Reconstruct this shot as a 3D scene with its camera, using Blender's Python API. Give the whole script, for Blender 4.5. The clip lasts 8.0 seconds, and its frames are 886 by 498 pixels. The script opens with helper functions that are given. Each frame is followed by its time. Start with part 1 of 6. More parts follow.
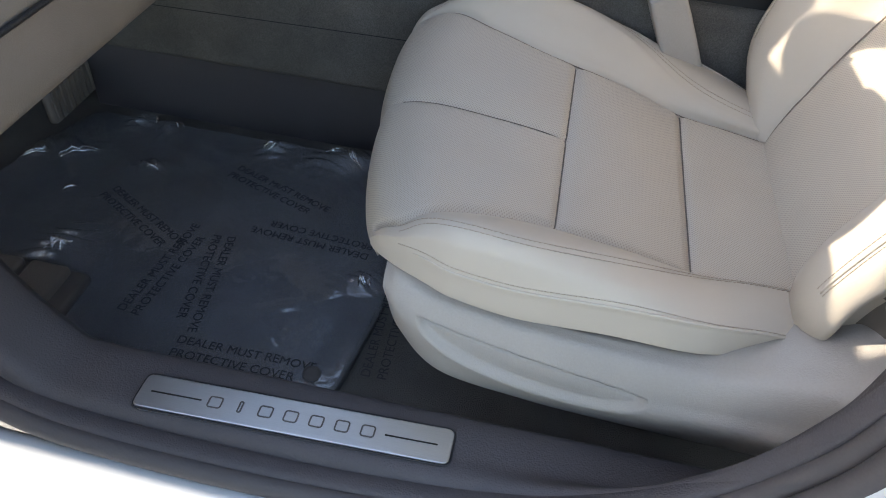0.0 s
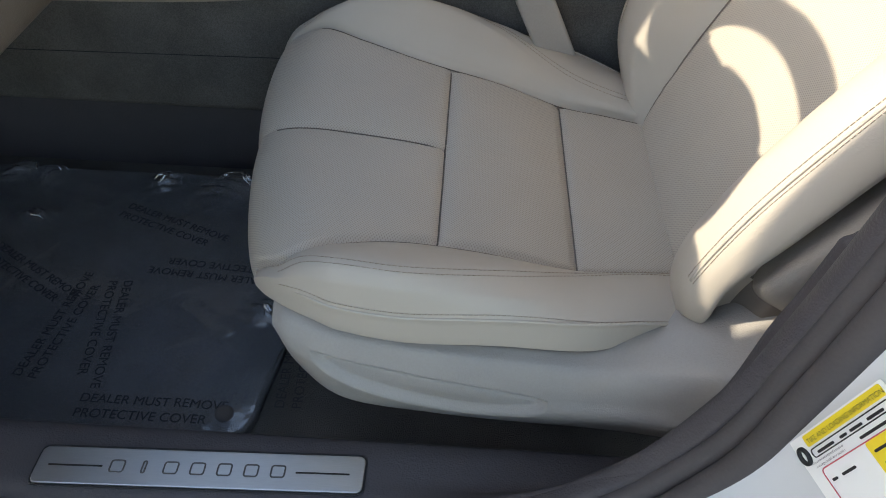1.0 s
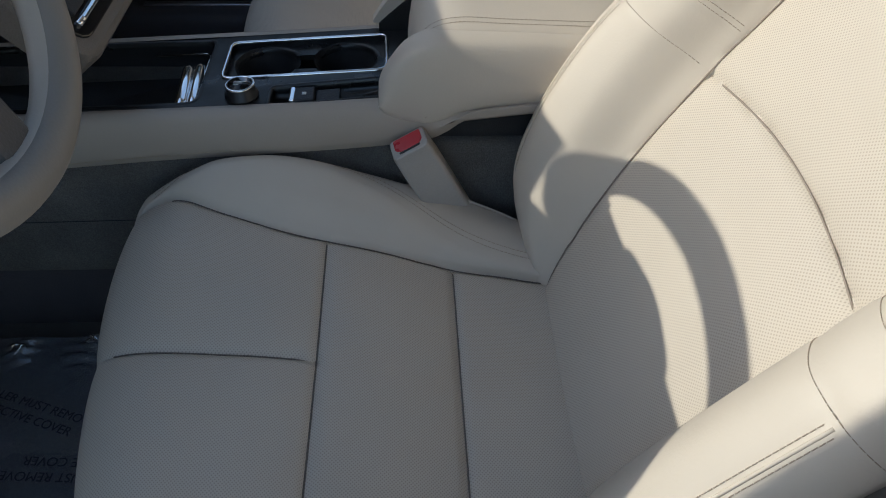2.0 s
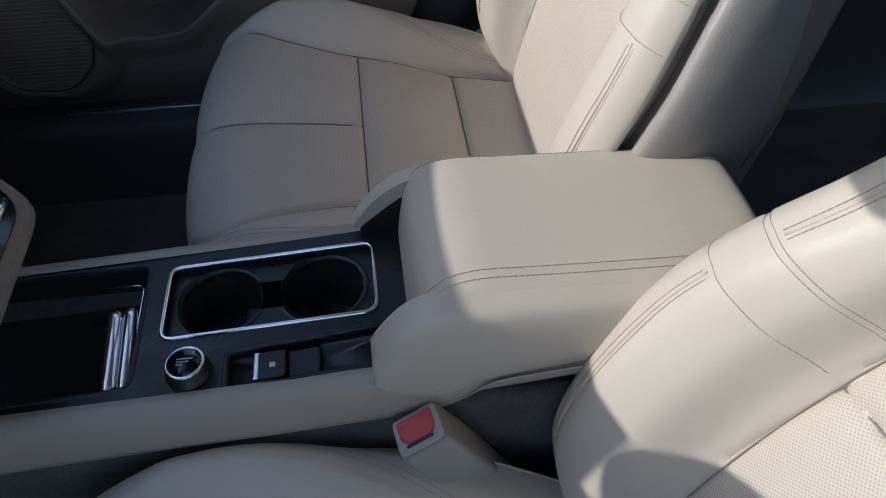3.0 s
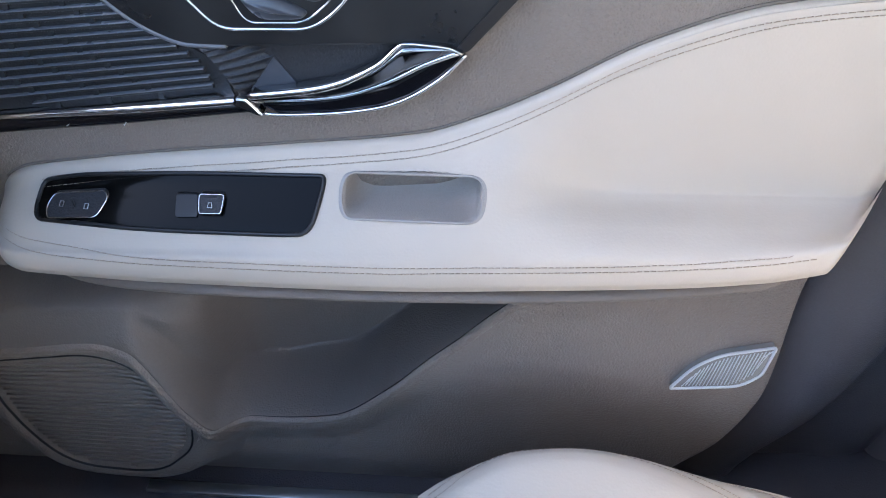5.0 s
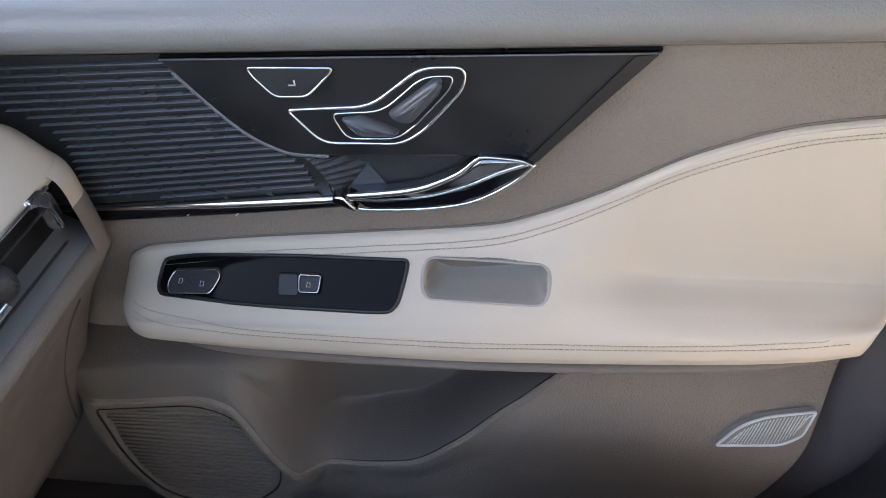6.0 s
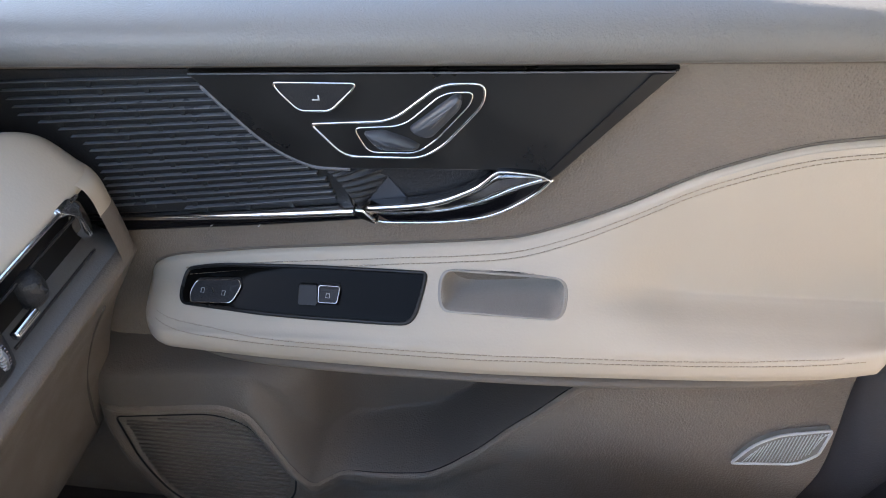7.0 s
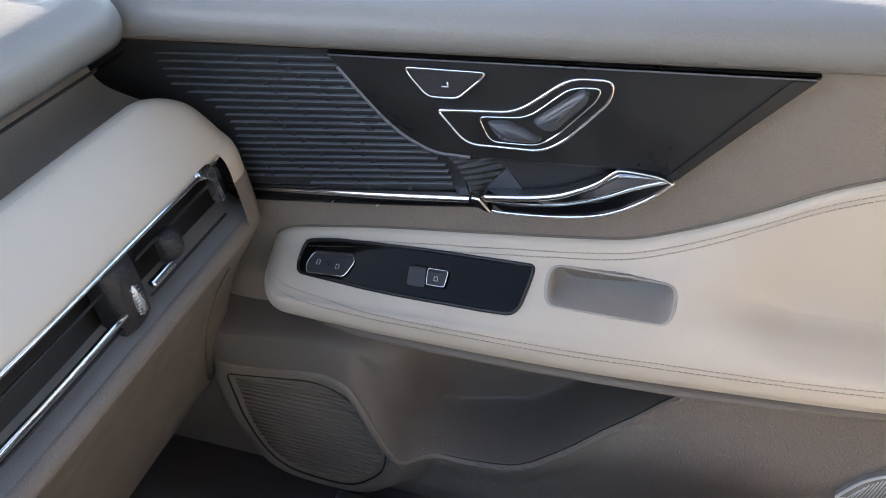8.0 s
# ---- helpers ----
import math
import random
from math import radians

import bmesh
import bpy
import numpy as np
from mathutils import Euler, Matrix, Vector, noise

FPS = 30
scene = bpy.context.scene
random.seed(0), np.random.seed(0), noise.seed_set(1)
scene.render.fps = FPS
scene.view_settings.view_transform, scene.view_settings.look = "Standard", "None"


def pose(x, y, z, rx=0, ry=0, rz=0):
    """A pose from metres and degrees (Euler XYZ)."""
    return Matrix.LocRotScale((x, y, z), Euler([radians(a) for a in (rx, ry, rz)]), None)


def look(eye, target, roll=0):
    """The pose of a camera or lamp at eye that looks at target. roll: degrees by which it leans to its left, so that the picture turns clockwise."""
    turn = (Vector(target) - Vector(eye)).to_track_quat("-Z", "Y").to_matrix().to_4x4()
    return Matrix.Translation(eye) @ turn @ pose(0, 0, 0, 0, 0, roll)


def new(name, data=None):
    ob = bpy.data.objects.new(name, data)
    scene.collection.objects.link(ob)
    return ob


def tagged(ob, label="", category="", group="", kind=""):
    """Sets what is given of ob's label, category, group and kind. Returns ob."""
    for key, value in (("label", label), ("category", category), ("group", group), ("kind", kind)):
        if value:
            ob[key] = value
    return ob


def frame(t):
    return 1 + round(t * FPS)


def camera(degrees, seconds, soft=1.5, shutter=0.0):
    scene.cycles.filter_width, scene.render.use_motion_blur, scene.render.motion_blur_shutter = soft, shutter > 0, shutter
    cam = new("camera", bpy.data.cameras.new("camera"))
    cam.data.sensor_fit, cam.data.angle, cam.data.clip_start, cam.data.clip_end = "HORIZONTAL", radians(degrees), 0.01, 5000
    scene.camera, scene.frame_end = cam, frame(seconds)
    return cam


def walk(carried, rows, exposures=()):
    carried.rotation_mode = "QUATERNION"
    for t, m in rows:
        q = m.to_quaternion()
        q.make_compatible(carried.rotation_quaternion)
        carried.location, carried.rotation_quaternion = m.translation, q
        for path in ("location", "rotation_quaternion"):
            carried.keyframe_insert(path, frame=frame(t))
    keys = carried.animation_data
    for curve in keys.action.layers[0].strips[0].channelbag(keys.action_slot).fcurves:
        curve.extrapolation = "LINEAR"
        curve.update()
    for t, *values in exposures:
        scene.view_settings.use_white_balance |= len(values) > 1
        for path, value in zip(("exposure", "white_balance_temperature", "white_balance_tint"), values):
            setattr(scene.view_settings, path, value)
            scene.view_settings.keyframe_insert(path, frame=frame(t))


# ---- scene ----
cam = camera(62.9, 8.0, soft=1.0)
PATH = [
    (0, (0.164, -1.064, 0.798), (0.067, -0.344, 0.112), 5.41),
    (0.5, (0.193, -1.061, 0.809), (0.147, -0.343, 0.115), 3.37),
    (1, (0.214, -1.028, 0.829), (0.199, -0.316, 0.128), 2.44),
    (1.5, (0.273, -0.935, 0.870), (0.282, -0.217, 0.174), 2.10),
    (1.7, (0.287, -0.879, 0.883), (0.317, -0.161, 0.188), 2.42),
    (2.8, (0.283, -0.524, 0.978), (0.447, 0.817, -0.496), 0.4),
    (3, (0.274, -0.432, 0.979), (0.445, 0.906, -0.497), 0.1),
    (3.5, (0.251, -0.191, 0.990), (0.327, 0.487, 0.259), -0.65),
    (4, (0.246, 0.066, 0.930), (0.270, 0.787, 0.238), -1.80),
    (4.5, (0.207, 0.223, 0.921), (0.182, 0.975, 0.262), -1.66),
    (5, (0.147, 0.280, 0.919), (0.053, 1.034, 0.269), -3.17),
    (5.2, (0.122, 0.280, 0.937), (0.016, 1.031, 0.285), -3.60),
    (6.3, (0.131, 0.250, 1.023), (-0.032, 1.011, 0.394), -6.07),
    (6.5, (0.130, 0.248, 1.021), (-0.036, 1.013, 0.399), -6.01),
    (7, (0.128, 0.248, 1.018), (-0.044, 1.015, 0.401), -5.72),
    (7.5, (0.126, 0.248, 1.018), (-0.065, 1.011, 0.401), -5.61),
    (8, (0.120, 0.231, 1.017), (-0.182, 0.968, 0.412), -6.15),
]
EXPOSURES = [(0, 2.2, 7450, 10), (1.0, 1.65, 7450, 7), (1.7, 0.98, 6750, 3.5), (2.8, 0.75, 6100, 7), (3.5, 0.92, 5800, 10), (4, 1.1, 5700, 13), (4.5, 2.02, 5750, 14), (4.8, 2.5, 5900, 13), (5.0, 3.02, 6000, 12), (5.2, 3.08, 6100, 12), (6.3, 2.69, 7050, 12), (8, 2.69, 7100, 12)]
walk(cam, [(t, look(eye, target, roll)) for t, eye, target, roll in PATH], EXPOSURES)

# ---- light: low sun straight ahead of the car, clear sky ----
SUN_ELEVATION, SUN_SIDE = 31.5, -1.8
world = bpy.data.worlds.new("sky")
scene.world = world
world.use_nodes = True
wn = world.node_tree.nodes
sky = wn.new("ShaderNodeTexSky")
sky.sky_type, sky.sun_disc = "NISHITA", False
sky.sun_elevation, sky.sun_rotation = radians(SUN_ELEVATION), radians(-90 + SUN_SIDE)
world.node_tree.links.new(sky.outputs[0], wn["Background"].inputs[0])
wn["Background"].inputs[1].default_value = 0.15
sun = new("sun", bpy.data.lights.new("sun", "SUN"))
sun.data.energy, sun.data.angle, sun.data.color = 2.0, radians(0.55), (1.0, 0.95, 0.87)
sun.matrix_world = look((-3, 0, 3), (-3 + math.cos(radians(SUN_ELEVATION)), math.cos(radians(SUN_ELEVATION)) * math.tan(radians(SUN_SIDE)), 3 - math.sin(radians(SUN_ELEVATION))))


# ---- materials ----
class Mat:
    """A small node builder round one Principled shader."""

    def __init__(self, name, color, rough=0.5, metal=0.0, spec=0.5):
        self.m = bpy.data.materials.new(name)
        self.m.use_nodes = True
        self.n, self.l = self.m.node_tree.nodes, self.m.node_tree.links
        self.p = self.n["Principled BSDF"]
        self.p.inputs["Base Color"].default_value = (*color, 1)
        self.p.inputs["Roughness"].default_value = rough
        self.p.inputs["Metallic"].default_value = metal
        self.p.inputs["Specular IOR Level"].default_value = spec
        self.color = color
        self.tc = self.n.new("ShaderNodeTexCoord")
        self.height = None

    def math(self, op, a, b=None, c=None):
        nd = self.n.new("ShaderNodeMath")
        nd.operation = op
        for k, v in enumerate((a, b, c)):
            if v is None:
                continue
            if isinstance(v, (int, float)):
                nd.inputs[k].default_value = v
            else:
                self.l.new(v, nd.inputs[k])
        return nd.outputs[0]

    def noise(self, scale, detail=3, src="Object", rough=0.55, stretch=None):
        nd = self.n.new("ShaderNodeTexNoise")
        nd.inputs["Scale"].default_value, nd.inputs["Detail"].default_value, nd.inputs["Roughness"].default_value = scale, detail, rough
        vec = self.tc.outputs[src]
        if stretch:
            mp = self.n.new("ShaderNodeMapping")
            mp.inputs["Scale"].default_value = stretch
            self.l.new(vec, mp.inputs[0])
            vec = mp.outputs[0]
        self.l.new(vec, nd.inputs["Vector"])
        return nd.outputs[0]

    def voronoi(self, scale, src="Object", feature="F1"):
        nd = self.n.new("ShaderNodeTexVoronoi")
        nd.feature = feature
        nd.inputs["Scale"].default_value = scale
        self.l.new(self.tc.outputs[src], nd.inputs["Vector"])
        return nd.outputs[0]

    def vary(self, fac, dark, light, lo=0.3, hi=0.7, color=None):
        """Base colour between dark and light times the colour, by fac."""
        mr = self.n.new("ShaderNodeMapRange")
        mr.inputs[1].default_value, mr.inputs[2].default_value = lo, hi
        mr.inputs[3].default_value, mr.inputs[4].default_value = dark, light
        self.l.new(fac, mr.inputs[0])
        vm = self.n.new("ShaderNodeVectorMath")
        vm.operation = "SCALE"
        if self.p.inputs["Base Color"].is_linked:
            self.l.new(self.p.inputs["Base Color"].links[0].from_socket, vm.inputs[0])
        else:
            vm.inputs[0].default_value = color or self.color
        self.l.new(mr.outputs[0], vm.inputs["Scale"])
        self.l.new(vm.outputs[0], self.p.inputs["Base Color"])
        return self

    def rough(self, fac, lo, hi):
        mr = self.n.new("ShaderNodeMapRange")
        mr.inputs[1].default_value, mr.inputs[2].default_value = 0.3, 0.7
        mr.inputs[3].default_value, mr.inputs[4].default_value = lo, hi
        self.l.new(fac, mr.inputs[0])
        self.l.new(mr.outputs[0], self.p.inputs["Roughness"])
        return self

    def bump(self, fac, dist, strength=1.0):
        nd = self.n.new("ShaderNodeBump")
        nd.inputs["Strength"].default_value, nd.inputs["Distance"].default_value = strength, dist
        self.l.new(fac, nd.inputs["Height"])
        if self.height:
            self.l.new(self.height, nd.inputs["Normal"])
        self.height = nd.outputs[0]
        self.l.new(self.height, self.p.inputs["Normal"])
        return self


def leather(name, color, rough=0.5, grain=420, depth=0.00010, holes=0.0):
    k = Mat(name, color, rough, spec=0.4)
    k.vary(k.noise(6, 4), 0.96, 1.03)
    k.rough(k.noise(14, 3), rough - 0.06, rough + 0.08)
    k.bump(k.voronoi(grain), depth, 0.6)
    k.bump(k.noise(0.7 * grain, 3, rough=0.7), 2.2 * depth, 0.6)
    k.bump(k.noise(22, 3), 0.0004, 0.30)
    if holes:
        # staggered rows of small round holes, spacing in metres along the panel's own UV
        sep = k.n.new("ShaderNodeSeparateXYZ")
        k.l.new(k.tc.outputs["UV"], sep.inputs[0])
        near = None
        for shift in (0.0, 0.5):
            u = k.math("SUBTRACT", k.math("FRACT", k.math("ADD", k.math("DIVIDE", sep.outputs[0], holes), shift)), 0.5)
            v = k.math("SUBTRACT", k.math("FRACT", k.math("ADD", k.math("DIVIDE", sep.outputs[1], holes), shift)), 0.5)
            d = k.math("SQRT", k.math("ADD", k.math("MULTIPLY", u, u), k.math("MULTIPLY", v, v)))
            near = d if near is None else k.math("MINIMUM", near, d)
        k.vary(near, 0.72, 1.0, 0.13, 0.25)
        step = k.math("MULTIPLY", k.math("MINIMUM", near, 0.3), 3.0)
        k.bump(step, 0.0002, 0.6)
    return k.m


def grained(name, color, rough=0.6, scale=520, depth=0.0004):
    k = Mat(name, color, rough, spec=0.35)
    k.vary(k.noise(5, 4), 0.92, 1.06).vary(k.noise(420, 2), 0.975, 1.025)
    k.rough(k.noise(25, 3), rough - 0.07, rough + 0.08)
    k.bump(k.voronoi(scale), depth, 0.7).bump(k.noise(0.6 * scale, 3, rough=0.7), 2.0 * depth, 0.6).bump(k.noise(60, 3), 0.0004, 0.3)
    return k.m


def carpet(name, color):
    k = Mat(name, color, 0.95, spec=0.1)
    k.vary(k.noise(12, 4), 0.8, 1.15).vary(k.noise(700, 2), 0.75, 1.25)
    k.bump(k.noise(900, 2), 0.003, 1.0)
    return k.m


def gloss(name, color, rough=0.06, metal=0.0):
    k = Mat(name, color, rough, metal)
    k.rough(k.noise(18, 4), rough * 0.7, rough * 1.8)
    k.bump(k.noise(6, 2), 0.0006, 0.1)
    return k.m


BEIGE = (0.535, 0.468, 0.390)
M = {}
M["leather"] = leather("beige leather", BEIGE)
M["perforated"] = leather("perforated beige leather", BEIGE, holes=0.0034)
M["stitch"] = Mat("stitching thread", (0.40, 0.33, 0.26), 0.8).m
# seam tones: the shade of seams and gaps is put into these colours
M["seam"] = Mat("dark tone for seam and gap shade", (0.16, 0.135, 0.115), 0.9).m
M["back_seam"] = Mat("taupe tone for seam shade", (0.27, 0.225, 0.185), 0.9).m
M["beige_plastic"] = grained("beige moulded plastic", (0.375, 0.345, 0.315), 0.38, 700, 0.00025)
M["pocket"] = grained("taupe plastic toned for pocket shade", (0.145, 0.126, 0.112), 0.45)
M["shell"] = grained("light taupe moulded plastic", (0.315, 0.285, 0.258), 0.42, 700, 0.0002)
M["taupe"] = grained("taupe grained plastic", (0.225, 0.190, 0.162), 0.42, 480, 0.0010)
M["taupe_soft"] = grained("smooth taupe plastic", (0.19, 0.162, 0.140), 0.45, 620, 0.0003)
M["taupe_dark"] = grained("dark taupe plastic", (0.105, 0.094, 0.090), 0.55)
M["dash_pad"] = leather("dark grey soft pad", (0.195, 0.187, 0.182), 0.36, 560, 0.00028)
M["grille"] = grained("taupe grille plastic", (0.19, 0.163, 0.143), 0.42)
M["black_plastic"] = grained("black plastic", (0.02, 0.02, 0.022), 0.5)
M["slate"] = grained("charcoal plastic", (0.03, 0.03, 0.033), 0.42)
M["pillar"] = grained("dark pillar plastic", (0.125, 0.115, 0.120), 0.42, 600, 0.0003)
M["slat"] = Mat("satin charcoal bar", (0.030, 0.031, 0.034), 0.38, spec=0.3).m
M["ridge"] = gloss("pale grey satin toned for lit bar edges", (0.13, 0.135, 0.15), 0.30)
M["vent_grey"] = grained("grey plastic toned as sky-lit", (0.17, 0.172, 0.18), 0.4, 700, 0.0002)
M["lever"] = gloss("satin blue-black lever", (0.060, 0.064, 0.075), 0.26)
M["piano"] = gloss("piano black", (0.006, 0.006, 0.008))
M["deep_black"] = Mat("deep black lacquer", (0.004, 0.004, 0.004), 0.08, spec=0.09).m
M["satin_black"] = gloss("satin black", (0.012, 0.012, 0.013), 0.28)
M["chrome"] = gloss("chrome", (0.85, 0.85, 0.86), 0.08, 1.0)
M["mirror_black"] = gloss("polished dark metal", (0.30, 0.31, 0.33), 0.07, 1.0)
M["carpet"] = carpet("black carpet", (0.165, 0.155, 0.144))
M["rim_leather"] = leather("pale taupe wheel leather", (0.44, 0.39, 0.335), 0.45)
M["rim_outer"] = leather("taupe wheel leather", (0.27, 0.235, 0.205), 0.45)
# beige leather again, darkened for the shade on the console flanks
M["flank"] = leather("beige leather darkened for flank shade", (0.385, 0.328, 0.276), 0.5)
M["mat"] = carpet("charcoal mat carpet", (0.215, 0.212, 0.212))
M["sill"] = grained("dark plum sill plastic", (0.072, 0.065, 0.070), 0.5, 500, 0.0004)
M["rubber"] = grained("rubber seal", (0.080, 0.072, 0.074), 0.55, 300, 0.0002)
M["red"] = gloss("red button plastic", (0.50, 0.03, 0.045), 0.3)
M["headliner"] = carpet("light headliner cloth", (0.5, 0.47, 0.42))


def brushed():
    k = Mat("brushed aluminium", (0.62, 0.63, 0.64), 0.34, 1.0)
    streak = k.noise(60, 3, stretch=(1, 60, 1))
    k.vary(streak, 0.9, 1.06).rough(streak, 0.28, 0.42).bump(streak, 0.0002, 0.3)
    return k.m


def paint():
    k = Mat("white car paint", (0.60, 0.62, 0.64), 0.25)
    k.p.inputs["Coat Weight"].default_value, k.p.inputs["Coat Roughness"].default_value = 1.0, 0.04
    k.vary(k.noise(5, 4), 0.94, 1.03).bump(k.noise(900, 1), 0.00005, 0.3)
    return k.m


def film(haze_part=0.21, gain=2.6):
    k = Mat("clear plastic film", (0.8, 0.84, 0.9), 0.09)
    haze, clear, shine = k.n.new("ShaderNodeBsdfDiffuse"), k.n.new("ShaderNodeBsdfTransparent"), k.n.new("ShaderNodeBsdfGlossy")
    haze.inputs[0].default_value, shine.inputs["Roughness"].default_value = (0.45, 0.48, 0.55, 1), 0.04
    k.bump(k.noise(20, 3), 0.003, 0.35)
    mix1, mix2, fr = k.n.new("ShaderNodeMixShader"), k.n.new("ShaderNodeMixShader"), k.n.new("ShaderNodeFresnel")
    mix1.inputs[0].default_value, fr.inputs[0].default_value = haze_part, 1.5
    k.l.new(clear.outputs[0], mix1.inputs[1])
    k.l.new(haze.outputs[0], mix1.inputs[2])
    k.l.new(k.height, shine.inputs["Normal"])
    k.l.new(k.height, fr.inputs["Normal"])
    k.l.new(k.math("MINIMUM", k.math("MULTIPLY", fr.outputs[0], gain), 1.0), mix2.inputs[0])
    k.l.new(mix1.outputs[0], mix2.inputs[1])
    k.l.new(shine.outputs[0], mix2.inputs[2])
    k.l.new(mix2.outputs[0], k.n["Material Output"].inputs["Surface"])
    return k.m


def asphalt():
    k = Mat("concrete", (0.25, 0.247, 0.242), 0.85)
    k.vary(k.noise(0.6, 4), 0.8, 1.2).vary(k.noise(90, 2), 0.7, 1.3).bump(k.noise(120, 2), 0.003)
    return k.m


M["brushed"], M["paint"], M["film"], M["asphalt"] = brushed(), paint(), film(), asphalt()
# milkier film with much raised reflection, so its tubes show as glints
M["glint"] = film(0.40, 20.0)
M["ink"] = Mat("black print", (0.008, 0.008, 0.009), 0.5).m
M["print"] = Mat("soft black film print", (0.026, 0.027, 0.030), 0.5).m
M["label_white"] = Mat("white label paper", (0.78, 0.78, 0.76), 0.5).m
M["label_yellow"] = Mat("yellow label print", (0.80, 0.60, 0.03), 0.5).m
M["label_red"] = Mat("red label print", (0.62, 0.10, 0.14), 0.5).m
M["lens"] = gloss("clear ribbed lens", (0.27, 0.26, 0.245), 0.15)
M["icon"] = Mat("white icon print", (0.6, 0.62, 0.64), 0.5).m


# ---- mesh helpers ----
def thing(name, label="", category="", group="", kind=""):
    return tagged(new(name), label, category, group, kind)


def finish(bm, smooth=True):
    me = bpy.data.meshes.new("mesh")
    bm.to_mesh(me)
    bm.free()
    if smooth:
        me.polygons.foreach_set("use_smooth", [True] * len(me.polygons))
    return me


def part(name, bm, material, parent=None, label="", smooth=True, kind=""):
    me = bm if isinstance(bm, bpy.types.Mesh) else finish(bm, smooth)
    if material is not None and not me.materials:
        me.materials.append(material)
    me.name = name
    ob = new(name, me)
    ob.parent = parent
    return tagged(ob, label, kind=kind)


def curve_fit(xs, ys, x):
    """Smooth (monotone cubic) table look-up; xs ascending."""
    xs, ys, x = np.asarray(xs, float), np.asarray(ys, float), np.asarray(x, float)
    h, d = np.diff(xs), np.diff(ys) / np.diff(xs)
    m = np.zeros(len(xs))
    same = d[1:] * d[:-1] > 0
    m[1:-1][same] = 2 * d[1:][same] * d[:-1][same] / (d[1:] + d[:-1])[same]
    m[0], m[-1] = d[0], d[-1]
    x = np.clip(x, xs[0], xs[-1])
    i = np.clip(np.searchsorted(xs, x) - 1, 0, len(h) - 1)
    t = (x - xs[i]) / h[i]
    return (2 * t**3 - 3 * t**2 + 1) * ys[i] + (t**3 - 2 * t**2 + t) * h[i] * m[i] + (3 * t**2 - 2 * t**3) * ys[i + 1] + (t**3 - t**2) * h[i] * m[i + 1]


def spline(points, n):
    """n points on a smooth curve through the given ones."""
    p = np.array(points, float)
    q = np.vstack([2 * p[0] - p[1], p, 2 * p[-1] - p[-2]])
    s = np.linspace(0, len(p) - 1 - 1e-9, n)
    i = s.astype(int)
    t = (s - i)[:, None]
    a, b, c, d = q[i], q[i + 1], q[i + 2], q[i + 3]
    return 0.5 * (2 * b + (c - a) * t + (2 * a - 5 * b + 4 * c - d) * t**2 + (3 * b - a - 3 * c + d) * t**3)


def mesh_of(verts, faces, uv=None, smooth=True):
    me = bpy.data.meshes.new("mesh")
    me.from_pydata([tuple(map(float, v)) for v in verts], [], [tuple(int(k) for k in f) for f in faces])
    if uv is not None:
        layer = me.uv_layers.new(name="UVMap")
        loops = np.zeros(len(me.loops), int)
        me.loops.foreach_get("vertex_index", loops)
        layer.data.foreach_set("uv", np.asarray(uv, float)[loops].ravel())
    if smooth:
        me.polygons.foreach_set("use_smooth", [True] * len(me.polygons))
    me.update()
    return me


def grid_normals(P):
    du, dv = np.gradient(P, axis=0), np.gradient(P, axis=1)
    n = np.cross(du, dv)
    return n / np.maximum(np.linalg.norm(n, axis=-1, keepdims=True), 1e-12)


def grid_mesh(P, keep=None, uv=None, flip=False):
    """A mesh of the faces of a grid of points P[i, j] that keep[i, j] chooses."""
    ni, nj = P.shape[:2]
    idx = np.arange(ni * nj).reshape(ni, nj)
    f = np.stack([idx[:-1, :-1], idx[1:, :-1], idx[1:, 1:], idx[:-1, 1:]], -1)
    f = f[keep] if keep is not None else f.reshape(-1, 4)
    if flip:
        f = f[:, ::-1]
    used, inv = np.unique(f, return_inverse=True)
    return mesh_of(P.reshape(-1, 3)[used], inv.reshape(-1, 4), None if uv is None else uv.reshape(-1, 2)[used])


def tube(points, r, n=10, closed=False):
    """A round bar along points; r a number or a list."""
    p = np.array(points, float)
    rr = np.broadcast_to(np.asarray(r, float), (len(p),))
    tan = np.roll(p, -1, 0) - np.roll(p, 1, 0) if closed else np.gradient(p, axis=0)
    tan /= np.maximum(np.linalg.norm(tan, axis=1, keepdims=True), 1e-9)
    a = np.cross(tan[0], (0, 0, 1.0) if abs(tan[0][2]) < 0.9 else (1.0, 0, 0))
    rings = []
    for k in range(len(p)):
        a = a - tan[k] * (a @ tan[k])
        a /= np.linalg.norm(a)
        b = np.cross(tan[k], a)
        th = np.linspace(0, 2 * np.pi, n, endpoint=False)
        rings.append(p[k] + rr[k] * (np.cos(th)[:, None] * a + np.sin(th)[:, None] * b))
    v = np.concatenate(rings)
    m, faces = len(p), []
    for k in range(m if closed else m - 1):
        for j in range(n):
            k2, j2 = (k + 1) % m, (j + 1) % n
            faces.append((k * n + j, k * n + j2, k2 * n + j2, k2 * n + j))
    if not closed:
        faces += [tuple(range(n))[::-1], tuple(range((m - 1) * n, m * n))]
    return mesh_of(v, faces)


def rbox(x0, x1, y0, y1, z0, z1, bevel=0.004, seg=3):
    bm = bmesh.new()
    bmesh.ops.create_cube(bm, size=1)
    for v in bm.verts:
        v.co = Vector(((x0 + x1) / 2 + v.co.x * (x1 - x0), (y0 + y1) / 2 + v.co.y * (y1 - y0), (z0 + z1) / 2 + v.co.z * (z1 - z0)))
    if bevel:
        bmesh.ops.bevel(bm, geom=list(bm.edges), offset=min(bevel, 0.45 * min(x1 - x0, y1 - y0, z1 - z0)), segments=seg, profile=0.5, affect="EDGES")
    return bm


